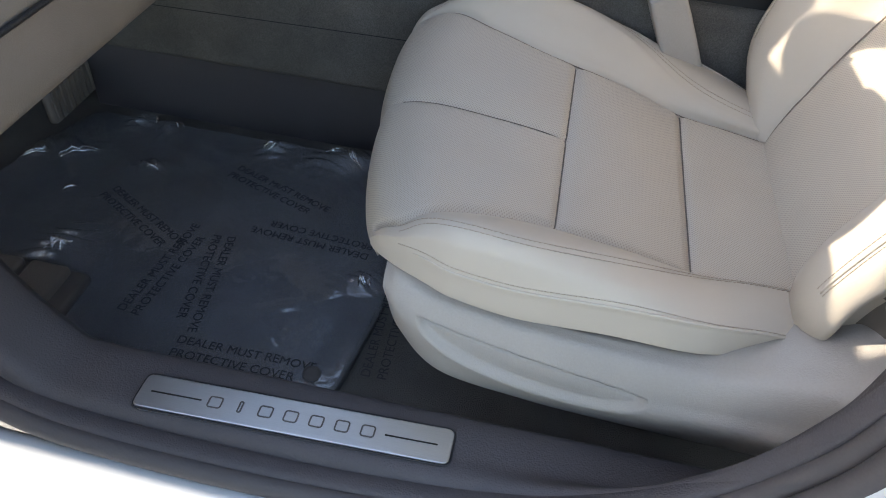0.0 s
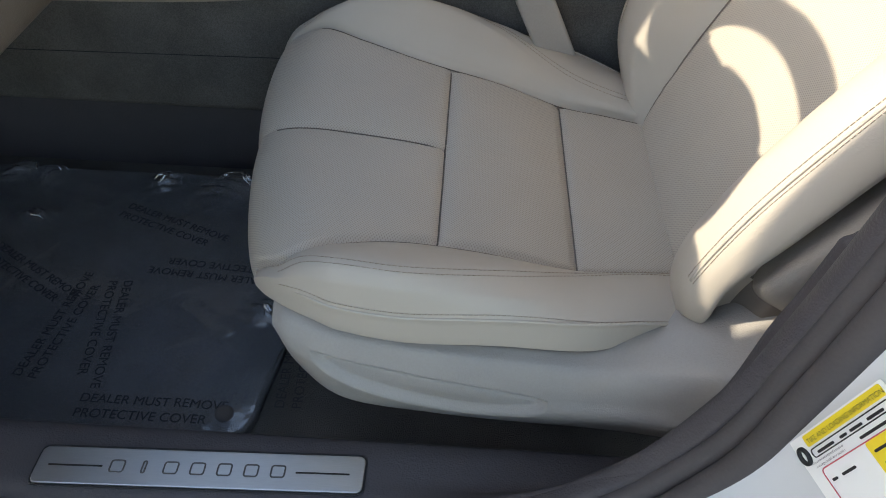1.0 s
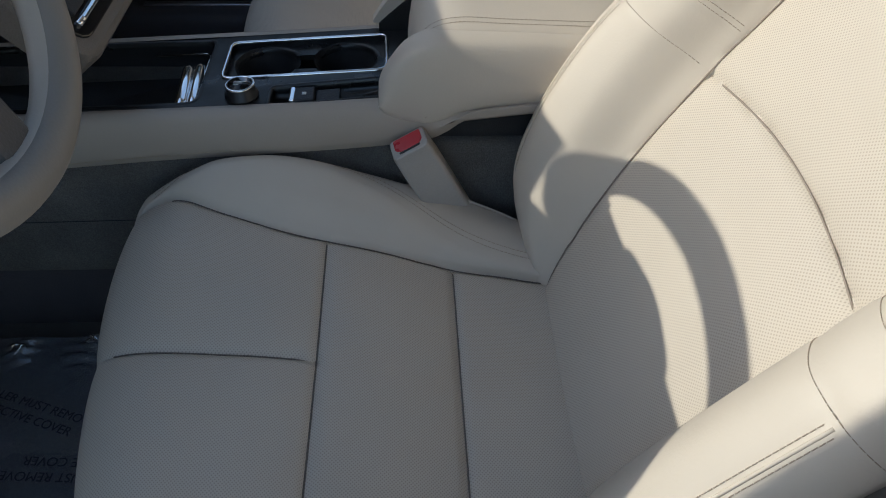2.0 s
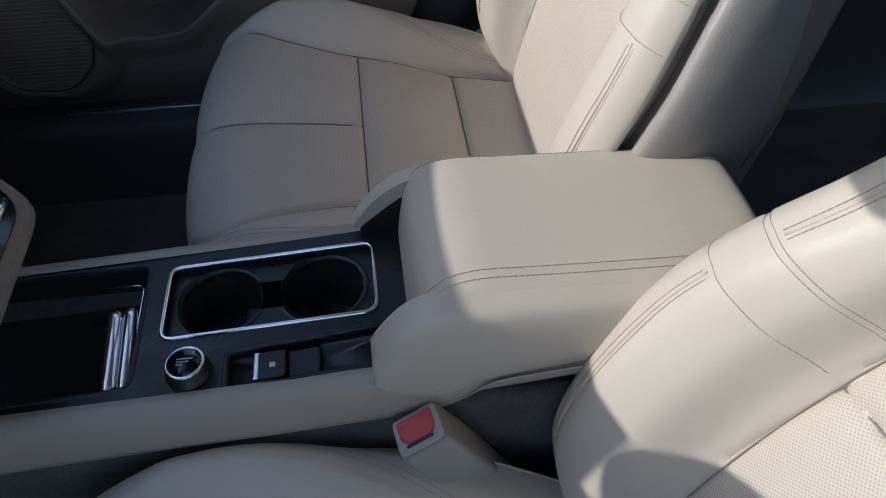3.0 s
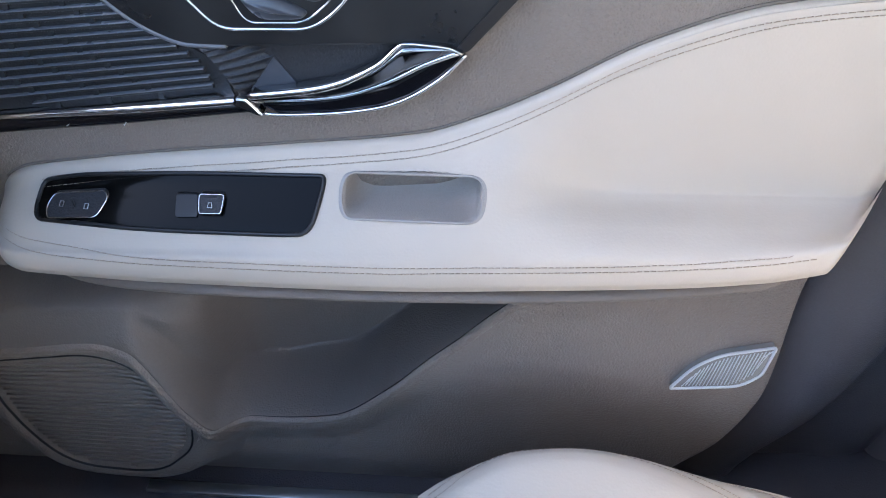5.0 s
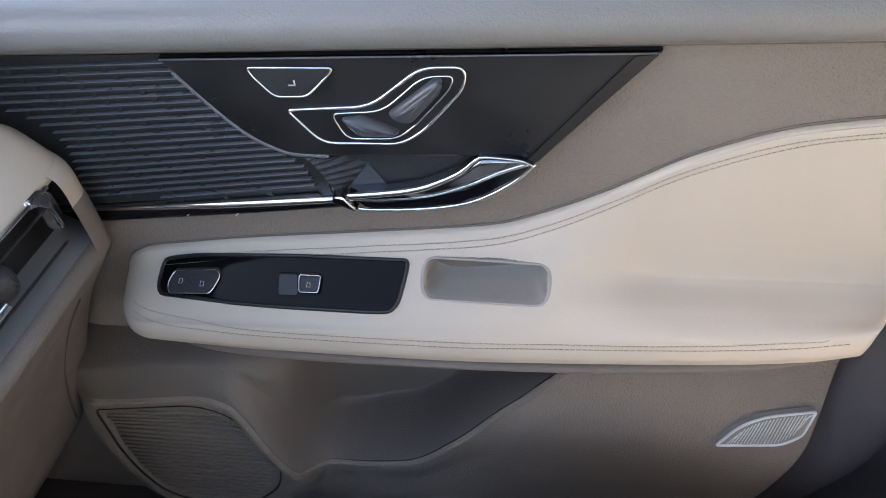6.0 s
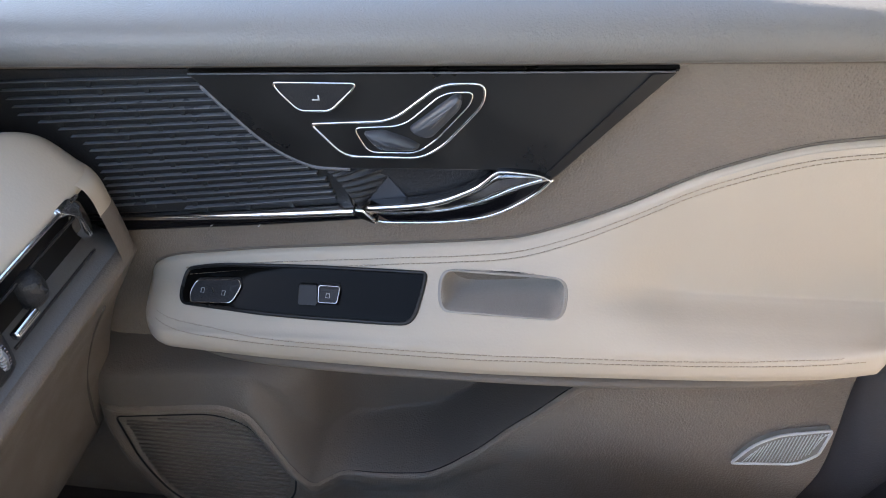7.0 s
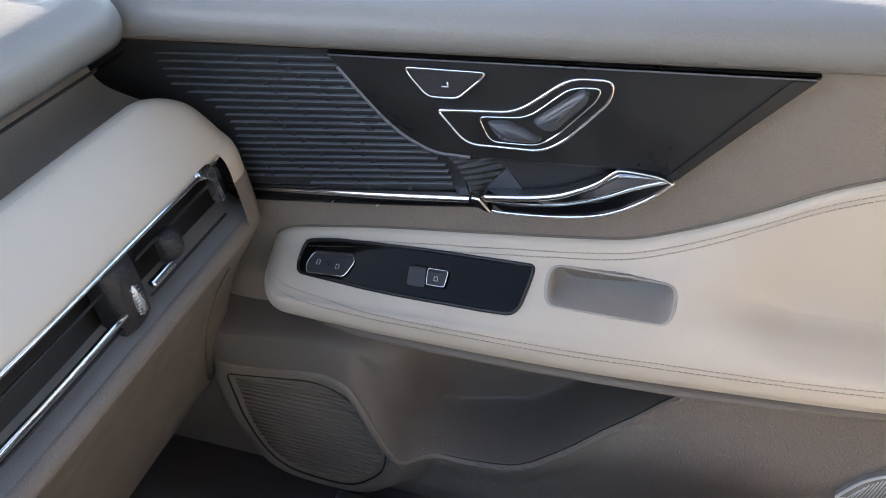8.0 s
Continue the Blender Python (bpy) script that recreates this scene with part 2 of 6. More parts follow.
def rounded(points, r, n=5):
    """A closed 2D outline with rounded corners; r a number or one for each corner."""
    p = np.array(points, float)
    rr = np.broadcast_to(np.asarray(r, float), (len(p),))
    out = []
    for k in range(len(p)):
        a, b, c = p[k - 1], p[k], p[(k + 1) % len(p)]
        u, w = (a - b), (c - b)
        lu, lw = np.linalg.norm(u), np.linalg.norm(w)
        d = min(rr[k], 0.48 * lu, 0.48 * lw)
        s, e = b + u / lu * d, b + w / lw * d
        for t in np.linspace(0, 1, n):
            out.append((1 - t) ** 2 * s + 2 * t * (1 - t) * b + t * t * e)
    return np.array(out)


def prism(outline, to3d, h0, h1, bevel=0.0):
    """A plate with a 2D outline: to3d(u, v, h) places it, h0 back, h1 front; bevel rounds the front edge."""
    o = np.array(outline, float)
    rings = [(o, h0), (o, h1 - bevel)]
    if bevel:
        c = o.mean(0)
        nrm = np.roll(o, -1, 0) - np.roll(o, 1, 0)
        nrm = np.stack([nrm[:, 1], -nrm[:, 0]], 1)
        nrm /= np.maximum(np.linalg.norm(nrm, axis=1, keepdims=True), 1e-9)
        area = np.sum(o[:, 0] * np.roll(o[:, 1], -1) - np.roll(o[:, 0], -1) * o[:, 1])
        nrm *= 1 if area > 0 else -1
        rings += [(o - nrm * bevel * 0.3, h1 - bevel * 0.3), (o - nrm * bevel, h1)]
    v = [to3d(a, b, h) for ring, h in rings for a, b in ring]
    n, faces = len(o), []
    for k in range(len(rings) - 1):
        for j in range(n):
            faces.append((k * n + j, k * n + (j + 1) % n, (k + 1) * n + (j + 1) % n, (k + 1) * n + j))
    faces += [tuple(range(n))[::-1], tuple(range((len(rings) - 1) * n, len(rings) * n))]
    bm = bmesh.new()
    bv = [bm.verts.new(q) for q in v]
    for f in faces:
        bm.faces.new([bv[k] for k in f])
    bmesh.ops.recalc_face_normals(bm, faces=bm.faces)
    big = [f for f in bm.faces if len(f.verts) > 4]
    bmesh.ops.triangulate(bm, faces=big)
    me = bpy.data.meshes.new("mesh")
    bm.to_mesh(me)
    bm.free()
    return me


def pillow(outline, to3d, height, r, flip=False, n=7):
    """A raised form over an outline whose edge is rounded by r."""
    o = np.array(outline, float)
    e = np.roll(o, -1, 0) - np.roll(o, 1, 0)
    nrm = np.stack([-e[:, 1], e[:, 0]], 1) / (np.linalg.norm(e, axis=1)[:, None] + 1e-9)
    area = np.sum(o[:, 0] * np.roll(o[:, 1], -1) - np.roll(o[:, 0], -1) * o[:, 1])
    nrm = nrm * np.sign(area)
    c = o.mean(0)
    rings = [(o, 0.0)]
    for k in range(n + 1):
        a = 0.5 * math.pi * k / n
        q = o + nrm * (r * (1 - math.cos(a)))
        for _ in range(2 * k):
            q = 0.5 * q + 0.25 * (np.roll(q, 1, 0) + np.roll(q, -1, 0))
        rings.append((q, height - r + r * math.sin(a)))
    last = rings[-1][0]
    c = last.mean(0)
    rings += [((last - c) * k + c, height + 0.004 * (1 - k)) for k in (0.7, 0.35, 0.02)]
    P = np.array([[to3d(u, v, h) for u, v in np.vstack([q, q[:1]])] for q, h in rings])
    return grid_mesh(P, flip=flip)


def inside(o, x, y):
    """Which points lie in a closed 2D outline."""
    o = np.asarray(o, float)
    r = np.zeros(np.shape(x), bool)
    for (x1, y1), (x2, y2) in zip(o, np.roll(o, -1, 0)):
        hit = ((y1 > y) != (y2 > y)) & (x < (x2 - x1) * (y - y1) / (y2 - y1 + 1e-12) + x1)
        r ^= hit
    return r


def stitches(paths, length=0.0038, gap=0.0011, r=0.00034):
    """Short threads along lines on a surface, one mesh."""
    verts, faces = [], []
    for path in paths:
        p = np.asarray(path, float)
        seg = np.linalg.norm(np.diff(p, axis=0), axis=1)
        s = np.r_[0, np.cumsum(seg)]
        a = 0.0
        while a + length < s[-1]:
            e0, e1 = (np.array([np.interp(q, s, p[:, k]) for k in range(3)]) for q in (a, a + length))
            t = (e1 - e0) / max(np.linalg.norm(e1 - e0), 1e-9)
            u = np.cross(t, (0.31, 0.52, 0.79))
            u /= np.linalg.norm(u)
            w = np.cross(t, u)
            b = len(verts)
            for e, k in ((e0, 0.6), (e1, 0.6)):
                for g in (u, w, -u, -w):
                    verts.append(e + g * r)
            faces += [(b + j, b + (j + 1) % 4, b + 4 + (j + 1) % 4, b + 4 + j) for j in range(4)]
            faces += [(b + 3, b + 2, b + 1, b), (b + 4, b + 5, b + 6, b + 7)]
            a += length + gap
    return mesh_of(verts, faces)


def smooth_step(a, b, v):
    t = np.clip((v - a) / (b - a), 0, 1)
    return t * t * (3 - 2 * t)


def groove(d, width):
    return np.exp(-((d / width) ** 2))


# ---- the car body round the cabin ----
ground = tagged(part("ground", rbox(-400, 400, -400, 400, -0.62, -0.42, 0), M["asphalt"], smooth=False), "grey concrete ground under the car", "ground", kind="structure")
floor = tagged(part("floor", rbox(-0.95, 1.7, -0.66, 0.72, 0.0, 0.05, 0.01), M["carpet"]), "black carpeted car floor", "floor", kind="structure")
ceiling = tagged(part("ceiling", rbox(0.06, 2.2, -0.62, 0.62, 1.20, 1.25, 0.02), M["headliner"]), "light cloth headliner under the roof", "ceiling", kind="structure")
wall_rear = tagged(part("wall_rear", rbox(1.62, 1.70, -0.72, 0.74, -0.1, 0.95, 0.02), M["pillar"]), "dark rear end of the cabin", "wall", kind="structure")
wall_front = tagged(part("wall_front", rbox(-1.02, -0.95, -0.74, 0.76, -0.1, 0.78, 0.02), M["carpet"]), "black carpeted bulkhead behind the pedals", "wall", kind="structure")
wall_left = tagged(part("wall_left", rbox(0.62, 1.70, -0.80, -0.72, -0.1, 0.85, 0.02), M["pillar"]), "dark rear door on the open side", "wall", kind="structure")
wall_right = tagged(part("wall_right", rbox(0.56, 1.70, 0.79, 0.88, -0.1, 0.84, 0.02), M["pillar"]), "dark rear door trim", "wall", kind="structure")
shell = tagged(part("door_shell", rbox(-0.95, 0.62, 0.86, 0.90, -0.1, 0.80, 0.01), M["black_plastic"]), "dark inner side of the door skin", "door skin", kind="structure")


def roof_pillar(name, points, r, label):
    return tagged(part(name, tube(spline(points, 14), r, 10), M["headliner"]), label, "pillar", kind="structure")


# unseen pillars; their thickness is set by the shade they throw inside
roof_pillar("pillar_1", [(-0.92, 0.80, 0.80), (-0.45, 0.725, 1.02), (0.10, 0.62, 1.21)], np.linspace(0.100, 0.062, 14), "unseen light trimmed windscreen pillar, thickened to shade the cabin")
roof_pillar("pillar_2", [(-0.92, -0.78, 0.80), (-0.45, -0.685, 1.02), (0.10, -0.63, 1.21)], np.linspace(0.160, 0.045, 14), "unseen light trimmed windscreen pillar, thickened to shade the cabin")

# unseen plate added to keep sun out between dash and door
tagged(part("cowl", rbox(-1.02, -0.44, -0.90, 0.90, 0.74, 0.79, 0.005), M["black_plastic"]), "unseen black plate below the windscreen, added to stop a sun leak", "cowl", kind="structure")
tagged(part("kick_panel", rbox(-0.95, -0.555, 0.735, 0.79, 0.02, 0.62, 0.02), M["taupe_soft"]), "taupe kick panel beside the footwell", "wall", kind="structure")
# added out of view to block sun behind the door trim
tagged(part("door_front_wall", rbox(-0.64, -0.57, 0.755, 0.90, 0.0, 0.80, 0.005), M["black_plastic"]), "unseen dark plate closing the door's front against the sun", "wall", kind="structure")

# unseen roof rail above the passenger door, added to cut sky light on its pad
tagged(part("roof_rail", tube([(x, 0.655, 1.215) for x in np.linspace(0.0, 1.6, 12)], 0.045, 12), M["headliner"]), "unseen light trimmed roof rail, added to cut sky light on the door pad", "rail", kind="structure")

# passenger-side centre pillar behind the door
P = []
for z in np.linspace(0.05, 1.2, 40):
    row = []
    lean = 0.10 * max(z - 0.3, 0)
    base = curve_fit([0.05, 0.2, 0.3, 0.45, 0.7, 1.2], [0.26, 0.30, 0.36, 0.40, 0.445, 0.50], z)
    for k, (dx, y) in enumerate([(0.0, 0.86), (0.005, 0.80), (0.02, 0.768), (0.06, 0.752), (0.10, 0.758), (0.125, 0.785), (0.16, 0.795), (0.26, 0.80), (0.30, 0.86)]):
        bulge = -0.012 * groove(z - 0.50, 0.02) if k in (5, 6, 7) else 0
        row.append((base + dx, y + bulge - 0.10 * max(z - 0.78, 0), z))
    P.append(spline(row, 28))
tagged(part("pillar_3", grid_mesh(np.array(P), flip=False), M["pillar"]), "dark plastic centre pillar trim beside the passenger seat", "pillar", kind="structure")

# open-side sill, its trim, seal and painted body edge
def lathe_x(name, profile, xs, bend, mat, label, category, n=40):
    """A profile of (y, z) swept along x; bend(x) gives dy, dz."""
    prof = spline(profile, n)
    P = np.array([[(x, y + bend(x, y)[0], z + bend(x, y)[1]) for y, z in prof] for x in xs])
    return tagged(part(name, grid_mesh(P, flip=True), mat), label, category, kind="structure")


def sill_line(x, y):
    """Rise of the sill towards both ends of the door opening."""
    front = max(-0.26 - x, 0)
    rise = float(curve_fit([0.10, 0.18, 0.24, 0.29, 0.345, 0.384, 0.412, 0.43], [0, 0.003, 0.014, 0.035, 0.078, 0.135, 0.195, 0.26], x)) if x > 0.1 else 0.0
    rise *= float(smooth_step(-0.690, -0.712, y))
    return (0.25 * front + 0.5 * front**2, 1.1 * front**2 + 0.35 * front + rise)


xs = np.linspace(-0.75, 0.43, 110)
lathe_x("sill_trim", [(-0.605, 0.03), (-0.625, 0.12), (-0.640, 0.165), (-0.655, 0.177), (-0.69, 0.177), (-0.715, 0.174), (-0.727, 0.160), (-0.728, 0.14)], xs, sill_line, M["sill"], "dark taupe plastic sill trim with a scuff plate", "sill")
lathe_x("sill_paint", [(-0.735, 0.10), (-0.745, 0.135), (-0.765, 0.142), (-0.80, 0.136), (-0.835, 0.11), (-0.85, 0.02), (-0.84, -0.2)], np.linspace(-0.9, 0.42, 70), lambda x, y: (0.1 * max(-0.3 - x, 0), 0.6 * max(-0.3 - x, 0) ** 1.5 + 1.3 * max(x - 0.26, 0) ** 1.6), M["paint"], "white painted body sill below the open door", "sill")

seal_pts = [(-0.62, -0.66, 0.42), (-0.50, -0.685, 0.26), (-0.38, -0.71, 0.185), (-0.27, -0.733, 0.166), (-0.12, -0.74, 0.160), (0.05, -0.738, 0.160), (0.20, -0.732, 0.172), (0.29, -0.728, 0.205), (0.345, -0.722, 0.25), (0.384, -0.72, 0.311), (0.412, -0.72, 0.372), (0.426, -0.72, 0.45), (0.438, -0.72, 0.53), (0.446, -0.72, 0.60), (0.452, -0.72, 0.70), (0.47, -0.70, 0.90), (0.48, -0.66, 1.15)]
line = spline(seal_pts, 120)
line[:, 0] += 0.014 * smooth_step(0.2, 0.3, line[:, 2]) * (line[:, 0] > 0.2)
seal = thing("door_seal", "grey rubber seal round the open door frame", "seal")
tangent = np.gradient(line, axis=0)
up = np.cross(tangent, [0, 1.0, 0])
up = -up / np.linalg.norm(up, axis=1)[:, None]
up = up * np.sign(up[60] @ np.array([-0.3, 0, 1.0]))
lip = np.stack([line + np.array([0, b, 0]) + h * up for b, h in ((0.020, -0.012), (0.018, -0.001), (0.012, 0.005), (0.0, 0.007), (-0.007, 0.004), (-0.009, -0.006))], 1)
part("inner_lip", grid_mesh(np.array([spline(r, 14) for r in lip])), M["sill"], seal, "dark rubber lip")
part("bulb", tube(line + [0.004, -0.012, -0.006], 0.0105, 12), M["rubber"], seal)
part("channel", tube(line[52:] + [0.008, -0.032, -0.012], np.linspace(0.010, 0.017, 68), 12), M["rubber"], seal)

# the driver's door, unseen, stands wide open at its front hinges to shade the sill
HINGE, SWING = Vector((-0.66, -0.80, 0.0)), radians(-68)
open_door = thing("driver_door", "unseen open white driver door with taupe inner trim, shades the sill", "car door")
for name, x0, x1, y0, y1, z0, z1, mat in (("door_skin", 0.0, 1.02, -0.10, -0.02, 0.02, 0.84, "paint"), ("door_trim", 0.03, 0.98, -0.02, 0.03, 0.10, 0.82, "taupe"), ("door_armrest", 0.20, 0.80, 0.03, 0.08, 0.52, 0.58, "leather")):
    piece = finish(rbox(x0, x1, y0, y1, z0, z1, 0.025, 4))
    piece.transform(Matrix.Translation(HINGE) @ Matrix.Rotation(SWING, 4, "Z"))
    part(name, piece, M[mat], open_door)

# B-pillar jamb on the open side: painted outside, taupe trim inside
jamb = []
for k, (x0, y0, z0) in enumerate(spline(seal_pts[7:], 60)):
    y0, z0 = y0 - 0.012 - 0.022 * max(0.0, 1 - k / 22), z0 - 0.008 * max(0.0, 1 - k / 22)
    jamb.append(spline([(x0 + 0.014, y0 - 0.020, z0 - 0.008), (x0 + 0.022, y0 - 0.034, z0 - 0.012), (x0 + 0.030, y0 - 0.050, z0 - 0.016), (x0 + 0.044, y0 - 0.080, z0 - 0.024), (x0 + 0.062, y0 - 0.115, z0 - 0.034), (x0 + 0.10, y0 - 0.145, z0 - 0.05), (x0 + 0.20, y0 - 0.155, z0 - 0.07)], 24))
tagged(part("pillar_4", grid_mesh(np.array(jamb)), M["paint"]), "white painted door jamb of the centre pillar", "pillar", kind="structure")
inner = []
for x0, z0 in spline([(0.330, 0.170), (0.370, 0.212), (0.403, 0.268), (0.427, 0.325), (0.438, 0.362), (0.445, 0.428), (0.4515, 0.462), (0.4580, 0.508), (0.4600, 0.519), (0.4665, 0.524), (0.4705, 0.535), (0.478, 0.585), (0.485, 0.637), (0.495, 0.75), (0.505, 0.90), (0.515, 1.15)], 110):
    lean = 0.10 * max(0.0, z0 - 0.70)
    inner.append(spline([(x0 + 0.020, -0.722 + lean, z0 - 0.008), (x0 + 0.008, -0.712 + lean, z0 - 0.003), (x0 + 0.001, -0.690 + lean, z0), (x0, -0.684 + lean, z0), (x0 + 0.005, -0.680 + lean, z0 - 0.002), (x0 + 0.05, -0.676 + lean, z0 - 0.01), (x0 + 0.15, -0.680 + lean, z0 - 0.03), (x0 + 0.25, -0.69 + lean, z0 - 0.04)], 32))
tagged(part("pillar_5", grid_mesh(np.array(inner), flip=True), M["sill"]), "dark taupe inner trim of the centre pillar", "pillar", kind="structure")

# scuff plate, lettering drawn as plain bars
plate = thing("scuff_plate", "brushed aluminium scuff plate with dark engraved marks", "scuff plate")
slope = lambda x: 0.030 * (x + 0.02)
to_plate = lambda u, v, h: (u, -0.6905 + slope(u) + v, 0.178 + h)
o = rounded([(-0.176, -0.0195), (0.140, -0.0195), (0.140, 0.0195), (-0.176, 0.0195)], 0.008)
part("plate", prism(o, to_plate, -0.004, 0.0026, 0.0012), M["brushed"], plate, smooth=False)
part("border", tube([to_plate(a, b, 0.001) for a, b in o * [1.005, 1.06]], 0.0011, 6, True), M["black_plastic"], plate)
for a, b in ((-0.164, -0.112), (0.074, 0.126)):
    part("groove_line", rbox(a, b, -0.0008, 0.0008, -0.001, 0.0031, 0), M["ink"], plate).matrix_basis = pose(0, -0.6905, 0.178, 0, 0, 1.7)
for k in range(7):
    u = -0.098 + 0.0258 * k
    wide = 0.0030 if k == 1 else 0.013
    part("mark", tube([to_plate(a, b, 0.0028) for a, b in rounded([(u - wide / 2, -0.0060), (u + wide / 2, -0.0060), (u + wide / 2, 0.0060), (u - wide / 2, 0.0060)], 0.0028)], 0.00085, 6, True), M["taupe_dark"], plate)

# passenger-side sill with its bright strip
lathe_x("sill_trim_2", [(0.60, 0.03), (0.64, 0.12), (0.66, 0.165), (0.69, 0.178), (0.72, 0.178), (0.76, 0.178), (0.86, 0.17)], np.linspace(-0.95, 0.6, 20), lambda x, y: (0, 0), M["sill"], "dark plastic sill trim inside the closed door", "sill")
strip = tagged(part("scuff_plate", rbox(-0.265, 0.05, 0.697, 0.712, 0.176, 0.183, 0.002), M["brushed"]), "narrow brushed aluminium strip on the far sill", "scuff plate")


# ---- seats ----
# cushion sections from the back to the front: x, then half-profile heights and widths
CUSHION = np.array([
    # x     z0    yi    zi    yc    zc    ys    zs    yb    zb
    (0.480, 0.288, 0.132, 0.290, 0.142, 0.298, 0.205, 0.292, 0.200, 0.270),
    (0.400, 0.294, 0.144, 0.297, 0.156, 0.312, 0.228, 0.320, 0.225, 0.290),
    (0.340, 0.302, 0.152, 0.304, 0.178, 0.328, 0.246, 0.334, 0.248, 0.300),
    (0.260, 0.324, 0.157, 0.330, 0.219, 0.366, 0.257, 0.346, 0.256, 0.310),
    (0.170, 0.343, 0.166, 0.350, 0.246, 0.392, 0.263, 0.349, 0.260, 0.312),
    (0.100, 0.352, 0.186, 0.364, 0.243, 0.395, 0.259, 0.352, 0.256, 0.318),
    (0.050, 0.356, 0.205, 0.369, 0.230, 0.381, 0.247, 0.352, 0.245, 0.321),
    (0.014, 0.352, 0.211, 0.356, 0.223, 0.360, 0.234, 0.344, 0.232, 0.319),
    (-0.008, 0.338, 0.202, 0.340, 0.212, 0.344, 0.220, 0.333, 0.218, 0.316),
    (-0.018, 0.308, 0.190, 0.312, 0.197, 0.319, 0.203, 0.318, 0.201, 0.311),
    (-0.017, 0.288, 0.184, 0.295, 0.190, 0.301, 0.195, 0.305, 0.193, 0.302),
    (-0.011, 0.266, 0.178, 0.274, 0.184, 0.280, 0.188, 0.287, 0.186, 0.287),
])


def cushion_grid(stretch=0.0, skew=0.0, ni=190, nj=120):
    k = spline(CUSHION, ni)
    P, X, Y, YI, YC, ZS = [], [], [], [], [], []
    for row in k:
        x, z0, yi, zi, yc, zc, ys, zs, yb, zb = row
        half_y = np.array([0, 0.5 * yi, yi, 0.5 * (yi + yc), yc, 0.5 * (yc + ys) + 0.006, ys, yb, yb - 0.05])
        half_z = np.array([z0, z0 + 0.35 * (zi - z0), zi, zi + 0.62 * (zc - zi), zc, 0.5 * (zc + zs) + 0.008, zs, zb, zb - 0.015])
        s = np.r_[0, np.cumsum(np.hypot(np.diff(half_y), np.diff(half_z)))]
        u = np.linspace(0, 1, nj)
        q = u * s[-1]
        y, z = curve_fit(s, half_y, q), curve_fit(s, half_z, q)
        x_seat = x - stretch * min(max((0.2 - x) / 0.2, 0), 1.1)
        xx = x_seat + 0.020 * np.clip(np.abs(y) / 0.22, 0, 1.2) ** 2.4 * np.clip((0.09 - x) / 0.10, 0, 1)
        full_y = np.r_[-y[::-1], y[1:]]
        # the front edge runs further forward on the inner side
        full_x = np.r_[xx[::-1], xx[1:]] + skew * full_y * min(max((0.2 - x) / 0.2, 0), 1)
        P.append(np.stack([full_x, full_y, np.r_[z[::-1], z[1:]]], 1))
        X.append(np.full(len(full_y), x))
        mark = np.r_[q[::-1], q[1:]]
        Y.append(np.sign(full_y) * mark)
        YI.append(np.full(len(full_y), s[2]))
        YC.append(np.full(len(full_y), s[4]))
        ZS.append(np.full(len(full_y), s[6]))
    return [np.array(a) for a in (P, X, Y, YI, YC, ZS)]


def seat_skin(P, h, parts, seat, out, origin, uv):
    """Raises the grid by h along its normals, mirrors it and links each chosen region as a part."""
    n = grid_normals(P)
    P = P + n * (h * np.sign(n[P.shape[0] // 3, P.shape[1] // 2] @ np.array([-0.3, 0, 1.0])))[..., None]
    W = P.copy()
    W[..., 1] = out * P[..., 1]
    W = W + np.array(origin)
    nn = grid_normals(W)
    up = nn[P.shape[0] // 3, P.shape[1] // 2] @ np.array([-0.3, 0, 1.0]) > 0
    for name, keep, mat, label in parts:
        if keep.any():
            part(name, grid_mesh(W, keep, uv, flip=not up), mat, seat, label)
    return W


def face_mean(a):
    return (a[:-1, :-1] + a[1:, :-1] + a[1:, 1:] + a[:-1, 1:]) / 4


def along(W, i_of, j_val, Y):
    """Points of the skin where the cross mark equals j_val(i), over the rows i_of."""
    pts = [[np.interp(j_val(i), Y[i], W[i, :, k]) for k in range(3)] for i in i_of]
    p = np.array(pts)
    if len(p) > 7:
        pad = np.vstack([p[:1]] * 3 + [p] + [p[-1:]] * 3)
        p = sum(pad[k : k + len(p)] for k in range(7)) / 7
    return p


D_BACK, N_BACK, O_BACK = np.array([0.454, 0, 0.891]), np.array([-0.891, 0, 0.454]), np.array([0.446, 0, 0.290])
